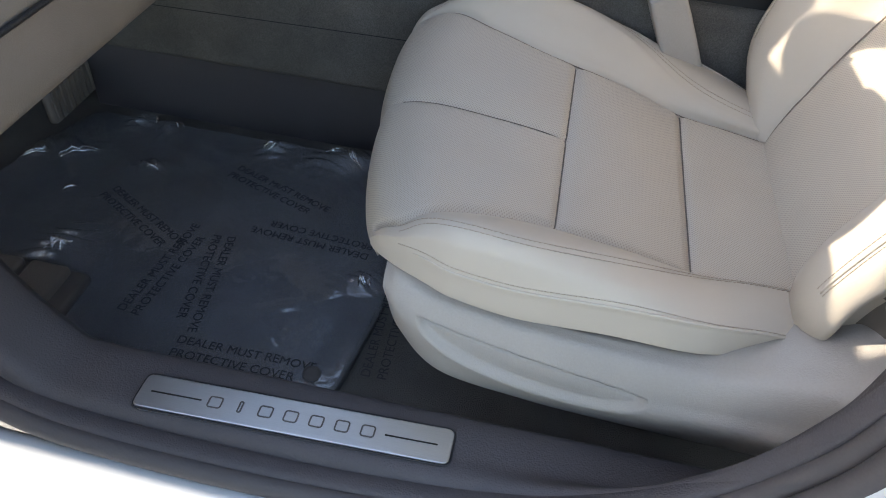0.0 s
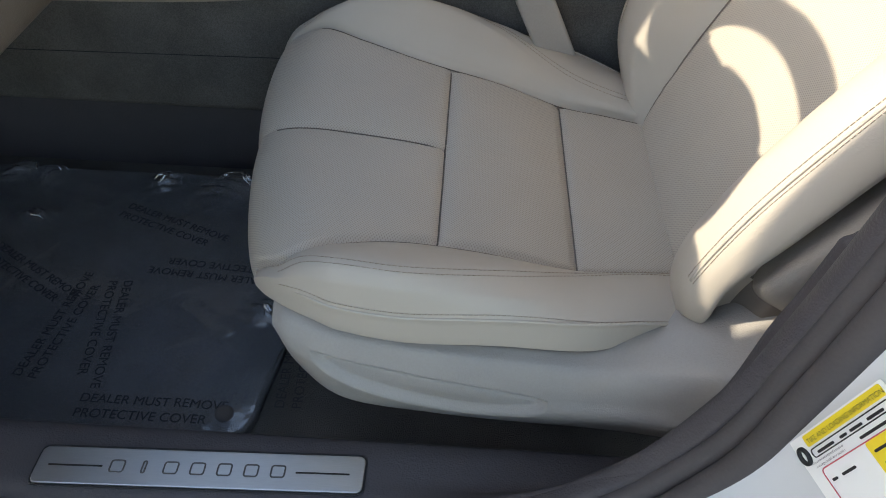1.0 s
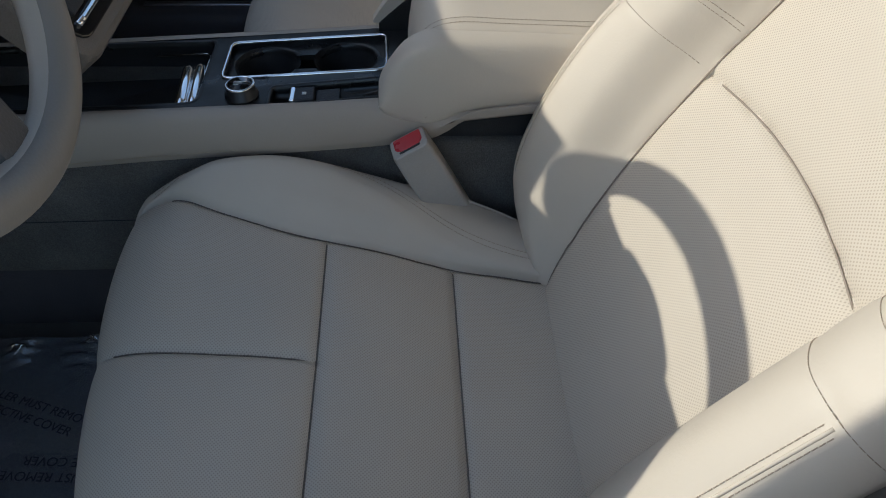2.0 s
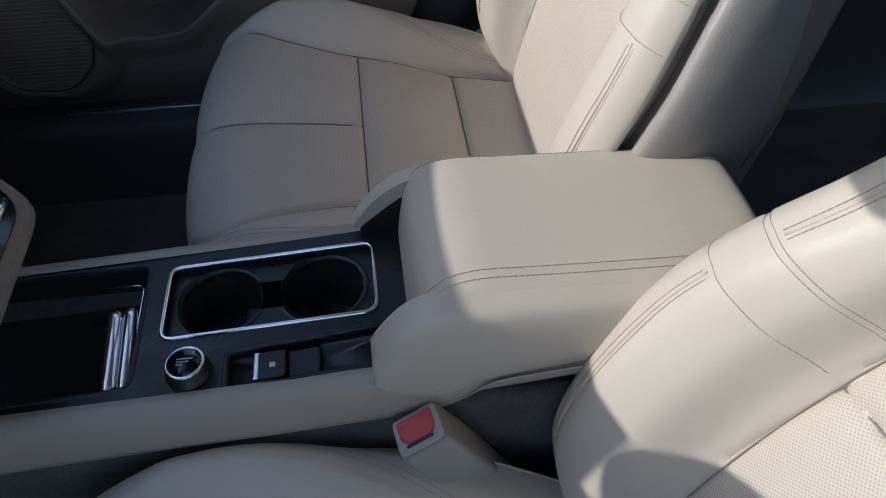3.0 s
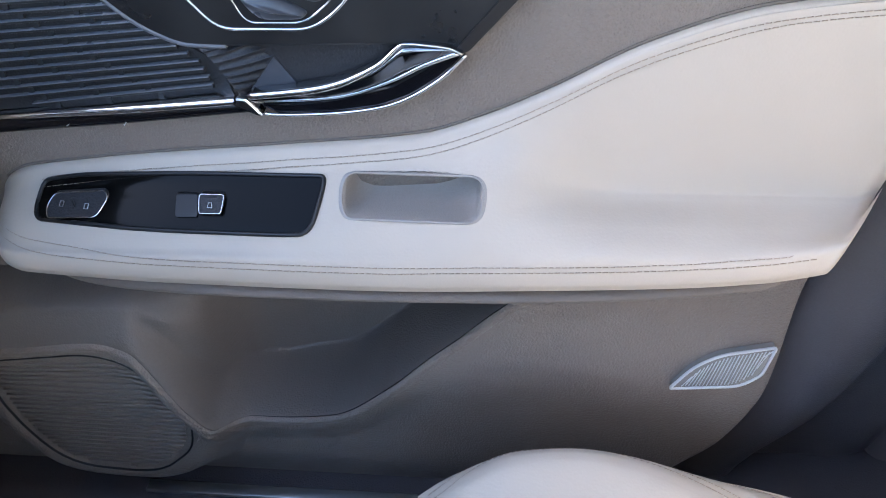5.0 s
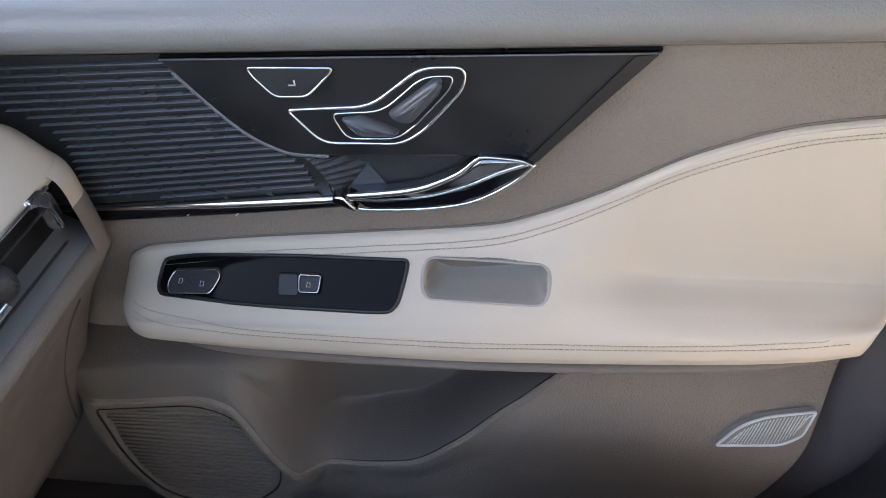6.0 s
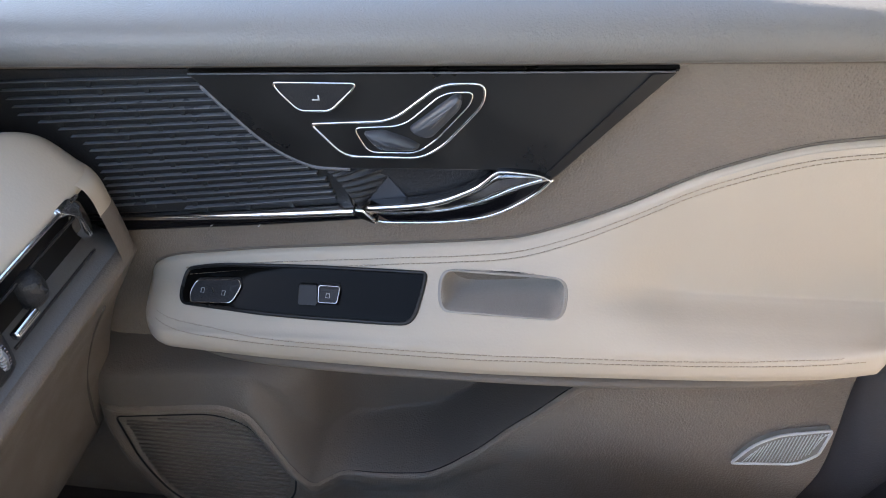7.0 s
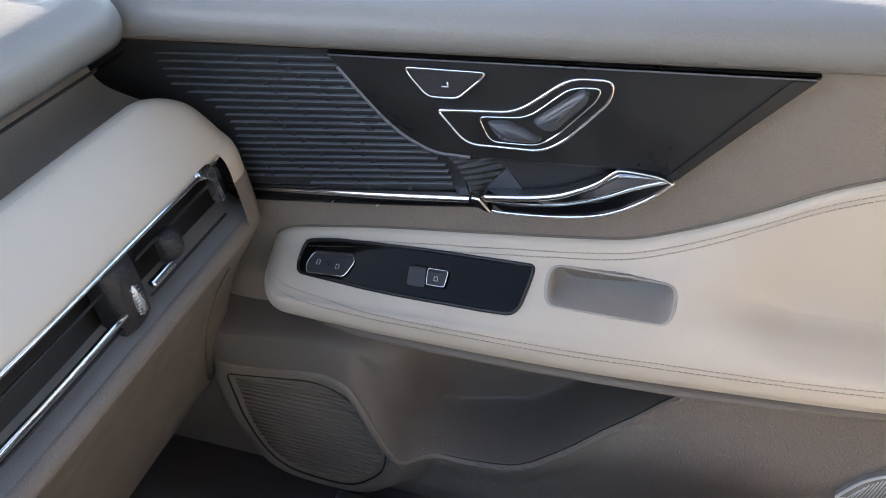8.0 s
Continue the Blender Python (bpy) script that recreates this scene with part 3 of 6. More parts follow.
# backrest sections from the foot up: s, centre height, seam y/h, crest y/h, side y/h, rear y/h
BACK = np.array([
    (-0.030, -0.010, 0.128, -0.010, 0.150, -0.010, 0.185, -0.020, 0.190, -0.060),
    (0.010, 0.000, 0.134, 0.002, 0.176, 0.026, 0.216, 0.008, 0.216, -0.060),
    (0.045, 0.003, 0.137, 0.008, 0.196, 0.058, 0.241, 0.032, 0.236, -0.070),
    (0.090, 0.005, 0.140, 0.012, 0.206, 0.078, 0.248, 0.050, 0.240, -0.078),
    (0.160, 0.007, 0.146, 0.014, 0.211, 0.090, 0.260, 0.058, 0.248, -0.080),
    (0.240, 0.006, 0.150, 0.013, 0.213, 0.091, 0.264, 0.058, 0.250, -0.080),
    (0.330, 0.003, 0.152, 0.010, 0.212, 0.083, 0.262, 0.052, 0.248, -0.080),
    (0.430, 0.000, 0.150, 0.006, 0.206, 0.064, 0.252, 0.038, 0.242, -0.080),
    (0.530, 0.000, 0.146, 0.004, 0.198, 0.042, 0.236, 0.020, 0.230, -0.076),
    (0.600, -0.004, 0.138, -0.002, 0.184, 0.018, 0.208, 0.002, 0.206, -0.070),
    (0.640, -0.022, 0.120, -0.022, 0.150, -0.014, 0.172, -0.026, 0.172, -0.066),
    (0.655, -0.050, 0.100, -0.050, 0.125, -0.048, 0.138, -0.056, 0.138, -0.070),
])


def fuller(s):
    """Extra width of the inboard bolster."""
    return 0.022 * float(smooth_step(0.0, 0.06, s) * smooth_step(0.40, 0.24, s)) - 0.009 * float(smooth_step(0.34, 0.46, s))


def back_grid(upright=0.0, forward=0.0, ni=190, nj=100):
    c, sn = math.cos(radians(upright)), math.sin(radians(upright))
    along_s, along_h = c * D_BACK + sn * N_BACK, c * N_BACK - sn * D_BACK
    k = spline(BACK, ni)
    P, S, Y, YI, YC, YS = [], [], [], [], [], []
    for s0, h0, yi, hi, yc, hc, ys, hs, yb, hb in k:
        half_y = np.array([0, 0.5 * yi, yi, 0.55 * yi + 0.45 * yc, yc, 0.5 * (yc + ys) + 0.004, ys, ys - 0.022, ys - 0.028, yb + 0.006, yb + 0.004, 0.6 * yb])
        half_h = np.array([h0, h0 + 0.3 * (hi - h0), hi, hi + 0.74 * (hc - hi), hc, 0.5 * (hc + hs) + 0.010, hs, hs - 0.016, hs - 0.034, hs - 0.050, hb - 0.01, hb - 0.045])
        s = np.r_[0, np.cumsum(np.hypot(np.diff(half_y), np.diff(half_h)))]
        q = np.linspace(0, 1, nj) * s[-1]
        y, h = curve_fit(s, half_y, q), curve_fit(s, half_h, q)
        yy, hh = np.r_[-y[::-1], y[1:]], np.r_[h[::-1], h[1:]]
        yy = yy - fuller(s0) * smooth_step(0.12, 0.20, -yy)
        P.append(O_BACK + forward * N_BACK + s0 * along_s + hh[:, None] * along_h + yy[:, None] * np.array([0, 1.0, 0]))
        S.append(np.full(len(yy), s0))
        Y.append(np.sign(yy) * np.r_[q[::-1], q[1:]])
        YI.append(np.full(len(yy), s[2]))
        YC.append(np.full(len(yy), s[4]))
        YS.append(np.full(len(yy), s[8]))
    return [np.array(a) for a in (P, S, Y, YI, YC, YS)]


def car_seat(name, out, origin, label, stretch=0.0, upright=0.0, forward=0.0, skew=0.14, seam_out=0.0265, seam_in=0.011):
    seat = thing(name, label, "car seat", "front seats")
    # cushion
    P, X, Y, YI, YC, ZS = cushion_grid(stretch, skew)
    a = np.abs(Y)
    in_insert = a < YI
    front = X > 0.2
    h = -0.0060 * groove(a - YI, 0.0045) * (X > -0.015) - 0.0008 * groove(a - YC, 0.003)
    h = h + 0.0016 * groove(a - ZS, 0.0035) * smooth_step(0.0, 0.06, X)
    h = h - 0.0050 * groove(X - 0.200, 0.0042) * in_insert - 0.0050 * groove(X - 0.340, 0.0042) * in_insert
    h = h - 0.0038 * groove(Y, 0.0038) * (X < 0.2) * np.clip((X + 0.010) / 0.02, 0, 1)
    pad = lambda d, w: 1 - np.exp(-np.abs(d) / w)
    h = h + 0.0050 * in_insert * pad(a - YI, 0.025) * pad(X - 0.2, 0.022) * pad(X - 0.34, 0.022) * np.where(X < 0.2, pad(Y, 0.03), 1)
    fx, fy, fa, fi = face_mean(X), face_mean(Y), face_mean(a), face_mean(YI)
    ins = fa < fi
    parts = [
        ("front_panel", ins & (fx < 0.2) & (fy >= 0), M["perforated"], "perforated beige leather panel"),
        ("front_panel", ins & (fx < 0.2) & (fy < 0), M["perforated"], "perforated beige leather panel"),
        ("middle_panel", ins & (fx >= 0.2) & (fx < 0.34), M["perforated"], "perforated beige leather panel"),
        ("rear_panel", ins & (fx >= 0.34), M["perforated"], "perforated beige leather panel"),
        ("cushion_bolster", ~ins & (fy > 0), M["leather"], "smooth beige leather bolster"),
        ("cushion_bolster", ~ins & (fy < 0), M["leather"], "smooth beige leather bolster"),
    ]
    uv = np.stack([np.cumsum(np.r_[0, np.linalg.norm(np.diff(P[:, P.shape[1] // 2], axis=0), axis=1)])[:, None] + 0 * Y, Y], -1)
    W = seat_skin(P, h, parts, seat, out, origin, uv)
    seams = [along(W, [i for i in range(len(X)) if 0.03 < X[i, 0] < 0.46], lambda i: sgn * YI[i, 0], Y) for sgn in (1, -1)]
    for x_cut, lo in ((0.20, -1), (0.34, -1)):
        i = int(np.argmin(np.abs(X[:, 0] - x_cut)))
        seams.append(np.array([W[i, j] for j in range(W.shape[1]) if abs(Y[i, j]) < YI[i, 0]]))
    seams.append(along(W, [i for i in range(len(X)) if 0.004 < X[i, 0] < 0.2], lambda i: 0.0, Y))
    # shade of each seam, drawn as a dark tube in its groove
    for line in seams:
        part("seam", tube(line[::2] + [0, 0, 0.0010], 0.0008, 6), M["seam"], seat, "dark tube drawn as the seam's shade")
    rows = [i for i in range(len(X)) if 0.006 < X[i, 0] < 0.455]
    lines = []
    for sgn in (1, -1):
        for off in (-0.0035, 0.0035):
            wider = 0.014 if sgn == out else 0.0
            lines.append(along(W, rows, lambda i: sgn * (YC[i, 0] + off + wider * float(smooth_step(0.01, 0.07, X[i, 0]))), Y) + [0, 0, 0.0006])
        lines.append(along(W, rows, lambda i: sgn * (ZS[i, 0] - 0.006), Y) + [0, 0.0006 * sgn * out, 0.0004])
    part("stitching", stitches(lines), M["stitch"], seat, "taupe thread", kind="stuff")
    for sgn in (1, -1):
        welt = along(W, [i for i in rows if X[i, 0] > 0.03], lambda i: sgn * (ZS[i, 0] - 0.0015), Y)
        part("welt", tube(welt[::2], np.minimum(0.0016, 0.0003 + 0.0002 * np.arange(len(welt[::2]))[::-1]), 8), M["leather"], seat, "beige leather welt")
    # backrest
    P, S, Y, YI, YC, YS = back_grid(upright, forward)
    a = np.abs(Y)
    arch = 0.315 - 0.020 * (Y / 0.15) ** 2
    ins = a < YI
    strap = ~ins & (S > 0.13)
    h = -0.0058 * groove(a - YI, 0.0045) * (S < 0.56)
    h = h - 0.0042 * groove(S - arch, 0.004) * ins
    band0, band1 = 0.300 + 0 * a, 0.342 + 0 * a
    h = h - 0.0016 * (groove(S - band0, 0.0028) + groove(S - band1, 0.0028)) * (~ins) * (a < YS)
    edge_seam = np.where(Y > 0, seam_out, seam_in)
    h = h - 0.0014 * (groove(a - YC - edge_seam + 0.004, 0.0022) + groove(a - YC - edge_seam - 0.004, 0.0022)) * ((S < band0) | (S > band1))
    h = h + 0.0050 * ins * pad(a - YI, 0.03) * pad(S - arch, 0.03)
    fs, fy, fa, fi, far = face_mean(S), face_mean(Y), face_mean(a), face_mean(YI), face_mean(arch)
    ins = fa < fi
    side = fa > face_mean(YS)
    parts = [
        ("lumbar_panel", ins & (fs < far), M["perforated"], "perforated beige leather panel"),
        ("shoulder_panel", ins & (fs >= far), M["perforated"], "perforated beige leather panel"),
        ("back_bolster", ~ins & ~side & (fy > 0), M["leather"], "smooth beige leather bolster"),
        ("back_bolster", ~ins & ~side & (fy < 0), M["leather"], "smooth beige leather bolster"),
        # coloured dark for the shade between bolster and shell
        ("gusset", side, M["seam"], "gusset behind the bolsters, darkened for the shade in the gap"),
    ]
    uv = np.stack([S, Y], -1)
    W = seat_skin(P, h, parts, seat, out, origin, uv)
    seams = [along(W, [i for i in range(len(S)) if 0.0 < S[i, 0] < 0.56], lambda i: sgn * YI[i, 0], Y) for sgn in (1, -1)]
    cross = []
    for j in range(W.shape[1]):
        i = int(np.argmin(np.abs(S[:, j] - arch[:, j])))
        if abs(Y[i, j]) < YI[i, j]:
            gap_s = S[:, j] - arch[:, j]
            cross.append([np.interp(0.0, gap_s, W[:, j, k]) for k in range(3)])
    cross = np.array(cross)
    for _ in range(12):
        cross[1:-1] = 0.5 * cross[1:-1] + 0.25 * (cross[:-2] + cross[2:])
    seams.append(spline(cross[::6], 60))
    # seam shade again as tubes, in a lighter tone
    for line in seams:
        part("seam", tube(line[::2] + N_BACK * 0.0012, 0.0009, 6), M["back_seam"], seat, "taupe tube drawn as the seam's shade")
    rows = [i for i in range(len(S)) if 0.065 < S[i, 0] < 0.56]
    lines = []
    for sgn in (1, -1):
        for base, offs in ((0.300, -0.004), (0.342, 0.004), (0.342, -0.004)):
            pts = []
            for j in range(W.shape[1]):
                if sgn * Y[0, j] > 0:
                    i = int(np.argmin(np.abs(S[:, j] - (base + offs))))
                    if YI[i, j] < a[i, j] < YS[i, j]:
                        pts.append(W[i, j] + N_BACK * 0.0006)
            lines.append(spline(np.array(pts)[::3], 40))
    for sgn in (1, -1):
        for run in ([i for i in rows if S[i, 0] < 0.298], [i for i in rows if S[i, 0] > 0.344]):
            place = seam_out if sgn > 0 else seam_in
            for off in (place - 0.0045, place + 0.0045):
                lines.append(along(W, run, lambda i: sgn * (YC[i, 0] + off), Y) + N_BACK * 0.0006)
            welt = along(W, run, lambda i: sgn * (YC[i, 0] + place), Y)
            part("welt", tube(welt[::2], 0.0014, 8), M["leather"], seat, "beige leather welt")
    part("stitching", stitches(lines), M["stitch"], seat, "taupe thread", kind="stuff")
    # plastic shield along the outer side
    rows = []
    tab = np.array([
        # x     top y  top z  shoulder  z   belly y  z   bottom y  z
        (0.046, 0.205, 0.307, 0.224, 0.300, 0.229, 0.284, 0.216, 0.262),
        (0.064, 0.214, 0.312, 0.236, 0.303, 0.242, 0.262, 0.228, 0.226),
        (0.110, 0.226, 0.301, 0.247, 0.293, 0.255, 0.240, 0.240, 0.188),
        (0.200, 0.236, 0.292, 0.254, 0.284, 0.264, 0.225, 0.232, 0.158),
        (0.280, 0.236, 0.288, 0.256, 0.277, 0.267, 0.216, 0.227, 0.144),
        (0.325, 0.235, 0.287, 0.259, 0.277, 0.271, 0.218, 0.225, 0.139),
        (0.355, 0.234, 0.291, 0.264, 0.282, 0.276, 0.225, 0.224, 0.136),
        (0.395, 0.233, 0.308, 0.274, 0.300, 0.286, 0.235, 0.224, 0.134),
        (0.425, 0.233, 0.325, 0.284, 0.317, 0.296, 0.242, 0.224, 0.134),
        (0.450, 0.234, 0.338, 0.294, 0.330, 0.304, 0.250, 0.224, 0.134),
        (0.500, 0.236, 0.362, 0.306, 0.354, 0.314, 0.265, 0.224, 0.136),
        (0.590, 0.240, 0.385, 0.316, 0.378, 0.322, 0.290, 0.224, 0.138),
    ])
    for x, ty, tz, sy, sz, by, bz, oy, oz in spline(tab, 170):
        pr = spline([(ty - 0.03, tz - 0.01), (ty, tz), (0.5 * (ty + sy), 0.5 * (tz + sz) + 0.003), (sy, sz), (0.45 * sy + 0.55 * by + 0.004, 0.55 * sz + 0.45 * bz), (by, bz), (oy, oz), (oy - 0.02, oz - 0.004)], 130)
        rows.append(np.stack([np.full(130, x), pr[:, 0], pr[:, 1]], 1))
    P = np.array(rows)
    # long shallow finger recess in the shield
    u = (P[..., 0] - 0.198) / 0.112
    top_line = 0.2610 - 0.016 * u
    low_line = top_line - 0.046 * np.clip(1 - u**2, 0, 1) ** 0.4
    face = (P[..., 1] > 0.222) & (np.abs(u) < 1)
    between = face * smooth_step(-0.0008, 0.0012, top_line - P[..., 2]) * smooth_step(-0.002, 0.012, P[..., 2] - low_line)
    P[..., 1] -= 0.0085 * between
    P[..., 1] += face * 0.0030 * groove(P[..., 2] - low_line + 0.003, 0.0045) * np.clip(1.05 - u**2, 0, 1)
    P[..., 1] -= (np.abs(u) < 0.93) * 0.0045 * (groove(P[..., 2] - top_line + 0.002, 0.0016) + 0.6 * groove(P[..., 2] - top_line + 0.008, 0.0016))
    W = P * [1, out, 1] + np.array(origin)
    # two dark tubes draw the shade under the recess's top edge
    for drop in (0.001, 0.008):
        edge = []
        for i in range(0, len(P), 2):
            if abs(u[i, 0]) < 0.90 - 12 * drop:
                j = 40 + int(np.argmin(np.abs(P[i, 40:, 2] - (top_line[i, 0] - drop))))
                edge.append(W[i, j] + [0, out * 0.0004, 0])
        part("shield_shade_line", tube(edge, 0.0009, 6), M["taupe_dark"], seat, "dark tube drawn as shade in the finger recess")
    part("side_shield", grid_mesh(W, flip=(out > 0)), M["beige_plastic"], seat, "beige moulded plastic shield")
    # moulded shell over the sides and the rear of the backrest
    cu, su = math.cos(radians(upright)), math.sin(radians(upright))
    along_s, along_h = cu * D_BACK + su * N_BACK, cu * N_BACK - su * D_BACK
    rows = []
    for k, s0 in enumerate(np.r_[0.086, np.linspace(0.087, 0.150, 26), np.linspace(0.156, 0.640, 60)]):
        ys, hs = float(np.interp(s0, BACK[:, 0], BACK[:, 6])), float(np.interp(s0, BACK[:, 0], BACK[:, 7]))
        deep = float(np.interp(s0, [0.0, 0.15, 0.40, 0.64], [0.140, 0.130, 0.088, 0.052]))
        q = min(max((s0 - 0.086) / 0.045, 0.0), 1.0)
        front = hs - 0.014 - 0.030 * (1 - math.sqrt(1 - (1 - q) ** 2))
        w = (0.93 if k == 0 else 1.0) * (1 - 0.10 * (1 - q) ** 2)
        half = [(ys - 0.040, front - 0.016), (ys - 0.010, front - 0.006), (ys + 0.006, front - 0.001), (ys + 0.015, front - 0.010), (ys + 0.018, front - 0.040), (ys + 0.010, 0.45 * (front - deep)), (ys - 0.010, -deep + 0.028), (ys - 0.040, -deep - 0.006), (0.5 * ys, -deep - 0.022), (0.0, -deep - 0.026)]
        half = spline(half, 54)
        full = np.vstack([half * [-1, 1] - [fuller(s0), 0] * smooth_step(0.10, 0.20, half[:, :1]), half[::-1][1:]])
        rows.append(O_BACK + forward * N_BACK + s0 * along_s + full[:, 1:2] * along_h + w * full[:, 0:1] * np.array([0, 1.0, 0]))
    part("back_shell", grid_mesh(np.array(rows) * [1, out, 1] + np.array(origin), flip=(out < 0)), M["shell"], seat, "taupe moulded plastic back shell")
    for yy in (-0.125, 0.125):
        part("seat_rail", rbox(origin[0] + 0.12, origin[0] + 0.52, origin[1] + yy - 0.02, origin[1] + yy + 0.02, 0.045, 0.085, 0.006), M["black_plastic"], seat, "black steel rail")
    part("seat_frame", rbox(origin[0] + 0.11, origin[0] + 0.50, origin[1] - 0.17, origin[1] + 0.17, 0.12, origin[2] + 0.262, 0.02), M["black_plastic"], seat, "black underside")
    return seat


car_seat("driver_seat", -1, (0, -0.365, 0), "beige leather driver seat with perforated panels, partly sunlit")
car_seat("passenger_seat", 1, (0.068, 0.365, 0.028), "beige leather passenger seat with a sunlit backrest", 0.012, 9.0, 0.016, 0.0, -0.010, 0.0265)


def buckle(origin, tilt):
    b = thing("seat_belt_buckle", "beige seat belt buckle with a red release button", "buckle")
    sec = [(0.0, 0.0225, 0.018), (0.03, 0.0235, 0.0195), (0.08, 0.0235, 0.0195), (0.15, 0.023, 0.017), (0.20, 0.022, 0.014)]
    P = []
    for s, w, d in sec:
        o = rounded([(-w, -d), (w, -d), (w, d), (-w, d)], 0.006, 4)
        P.append([(a, c, -s) for a, c in o] + [(o[0][0], o[0][1], -s)])
    m = Matrix.Translation(origin) @ pose(0, 0, 0, *tilt)
    body = grid_mesh(np.array(P), flip=False)
    body.transform(m)
    part("sleeve", body, M["beige_plastic"], b, "beige plastic sleeve")
    o = rounded([(-0.022, -0.0175), (0.022, -0.0175), (0.022, 0.0175), (-0.022, 0.0175)], 0.006, 4)
    head = prism(o, lambda u, v, h: (u, v, h), -0.006, 0.003, 0.002)
    head.transform(m)
    part("head", head, M["beige_plastic"], b, smooth=False)
    o = rounded([(-0.017, -0.0035), (-0.010, -0.0095), (0.012, -0.0095), (0.017, -0.0035), (0.017, 0.0135), (-0.017, 0.0135)], 0.003, 4)
    red = prism(o, lambda u, v, h: (u, v, h), 0.0, 0.0045, 0.001)
    red.transform(m)
    part("button", red, M["red"], b, "red release button", smooth=False)
    slot = prism(rounded([(-0.013, -0.0125), (0.013, -0.0125), (0.013, -0.0095), (-0.013, -0.0095)], 0.001, 3), lambda u, v, h: (u, v, h), 0.0, 0.0035)
    slot.transform(m)
    part("slot", slot, M["ink"], b, smooth=False)
    return b


buckle((0.292, -0.130, 0.420), (0, -27, 10))


# ---- centre console ----
console = thing("center_console", "beige and piano black centre console with cup holders", "console")


def console_side(sign, y_top, name):
    """One leather-wrapped flank; sign -1 is the driver's."""
    P = []
    for x in np.linspace(-0.62, 0.50, 90):
        top = curve_fit([-0.62, -0.2, 0.0, 0.3, 0.34, 0.50], [0.415, 0.425, 0.434, 0.452, 0.456, 0.476], x)
        low = curve_fit([-0.62, -0.2, 0.0, 0.30, 0.325, 0.365, 0.50], [0.345, 0.36, 0.378, 0.404, 0.412, 0.438, 0.452], x)
        w = y_top + 0.003 * math.sin(3 * x)
        prof = [(w - 0.012, top + 0.002), (w - 0.004, top + 0.003), (w + 0.006, top - 0.004), (w + 0.012, top - 0.022), (w + 0.013, low + 0.012), (w + 0.009, low)]
        P.append([(x, sign * y, z) for y, z in spline(prof, 24)])
    part(name, grid_mesh(np.array(P), flip=sign > 0), M["flank"], console, "beige leather flank, darkened for shade")
    seam = [(x, sign * (y_top + 0.0138), curve_fit([-0.62, -0.2, 0.0, 0.3, 0.34], [0.345, 0.36, 0.378, 0.404, 0.408], x) + 0.010) for x in np.linspace(-0.6, 0.28, 60)]
    part("stitching", stitches([seam]), M["stitch"], console, "taupe thread", kind="stuff")
    part("carpet_side", rbox(-0.62, 0.66, min(sign * (y_top - 0.03), sign * (y_top + 0.006)), max(sign * (y_top - 0.03), sign * (y_top + 0.006)), 0.185, 0.40, 0.012), M["carpet"], console, "black carpet side")
    # inset base in a dark tone that paints the shade below the carpet
    part("console_base", rbox(-0.62, 0.66, min(sign * 0.03, sign * (y_top - 0.022)), max(sign * 0.03, sign * (y_top - 0.022)), 0.04, 0.22, 0.006), M["sill"], console, "recessed base, coloured dark for the shade there")
    part("carpet_seam", tube([(x, sign * (y_top + 0.0062), 0.283 + 0.02 * x) for x in np.linspace(-0.6, 0.3, 12)], 0.0007, 6), M["black_plastic"], console, "sewn line in the carpet")


console_side(-1, 0.092, "flank")
console_side(1, 0.092, "flank")


def top_z(x):
    return curve_fit([-0.62, -0.2, 0.0, 0.3, 0.34], [0.413, 0.424, 0.434, 0.453, 0.456], x)


def on_top(u, v, h):
    return (u, v, float(top_z(u)) + h)


# black top plate with openings for the cups, the tray and the switches
CUPS = [(0.118, 0.021, 0.038), (0.216, 0.021, 0.038)]
o_cup = rounded([(0.068, -0.022), (0.266, -0.022), (0.266, 0.064), (0.068, 0.064)], 0.012)
o_tray = rounded([(-0.30, -0.068), (0.046, -0.068), (0.046, 0.074), (-0.30, 0.074)], 0.012)
o_sw = rounded([(0.132, -0.0825), (0.272, -0.0760), (0.272, -0.0380), (0.132, -0.0455)], 0.006)
gx, gy = np.meshgrid(np.linspace(-0.40, 0.36, 260), np.linspace(-0.086, 0.086, 90), indexing="ij")
P = np.stack([gx, gy, top_z(gx) + 0.0005], -1)
fx, fy = face_mean(gx), face_mean(gy)
part("top_plate", grid_mesh(P, ~(inside(o_cup, fx, fy) | inside(o_tray, fx, fy) | inside(o_sw, fx, fy))), M["satin_black"], console, "satin black top plate")


def well(name, o, depth, mat, rim=None, label=""):
    """A recess below an outline in the top: walls and floor."""
    rings = [[on_top(a, b, 0.0005) for a, b in o], [on_top(a, b, -depth * 0.5) for a, b in o], [on_top(a, b, -depth) for a, b in (o - o.mean(0)) * 0.985 + o.mean(0)], [on_top(a, b, -depth) for a, b in (o - o.mean(0)) * 0.02 + o.mean(0)]]
    P = np.array([r + r[:1] for r in rings])
    ob = part(name, grid_mesh(P, flip=True), mat, console, label, smooth=False)
    if rim:
        part(name + "_rim", tube([on_top(a, b, 0.001) for a, b in o], 0.0022, 8, True), M[rim], ob, "chrome rim")
    return ob


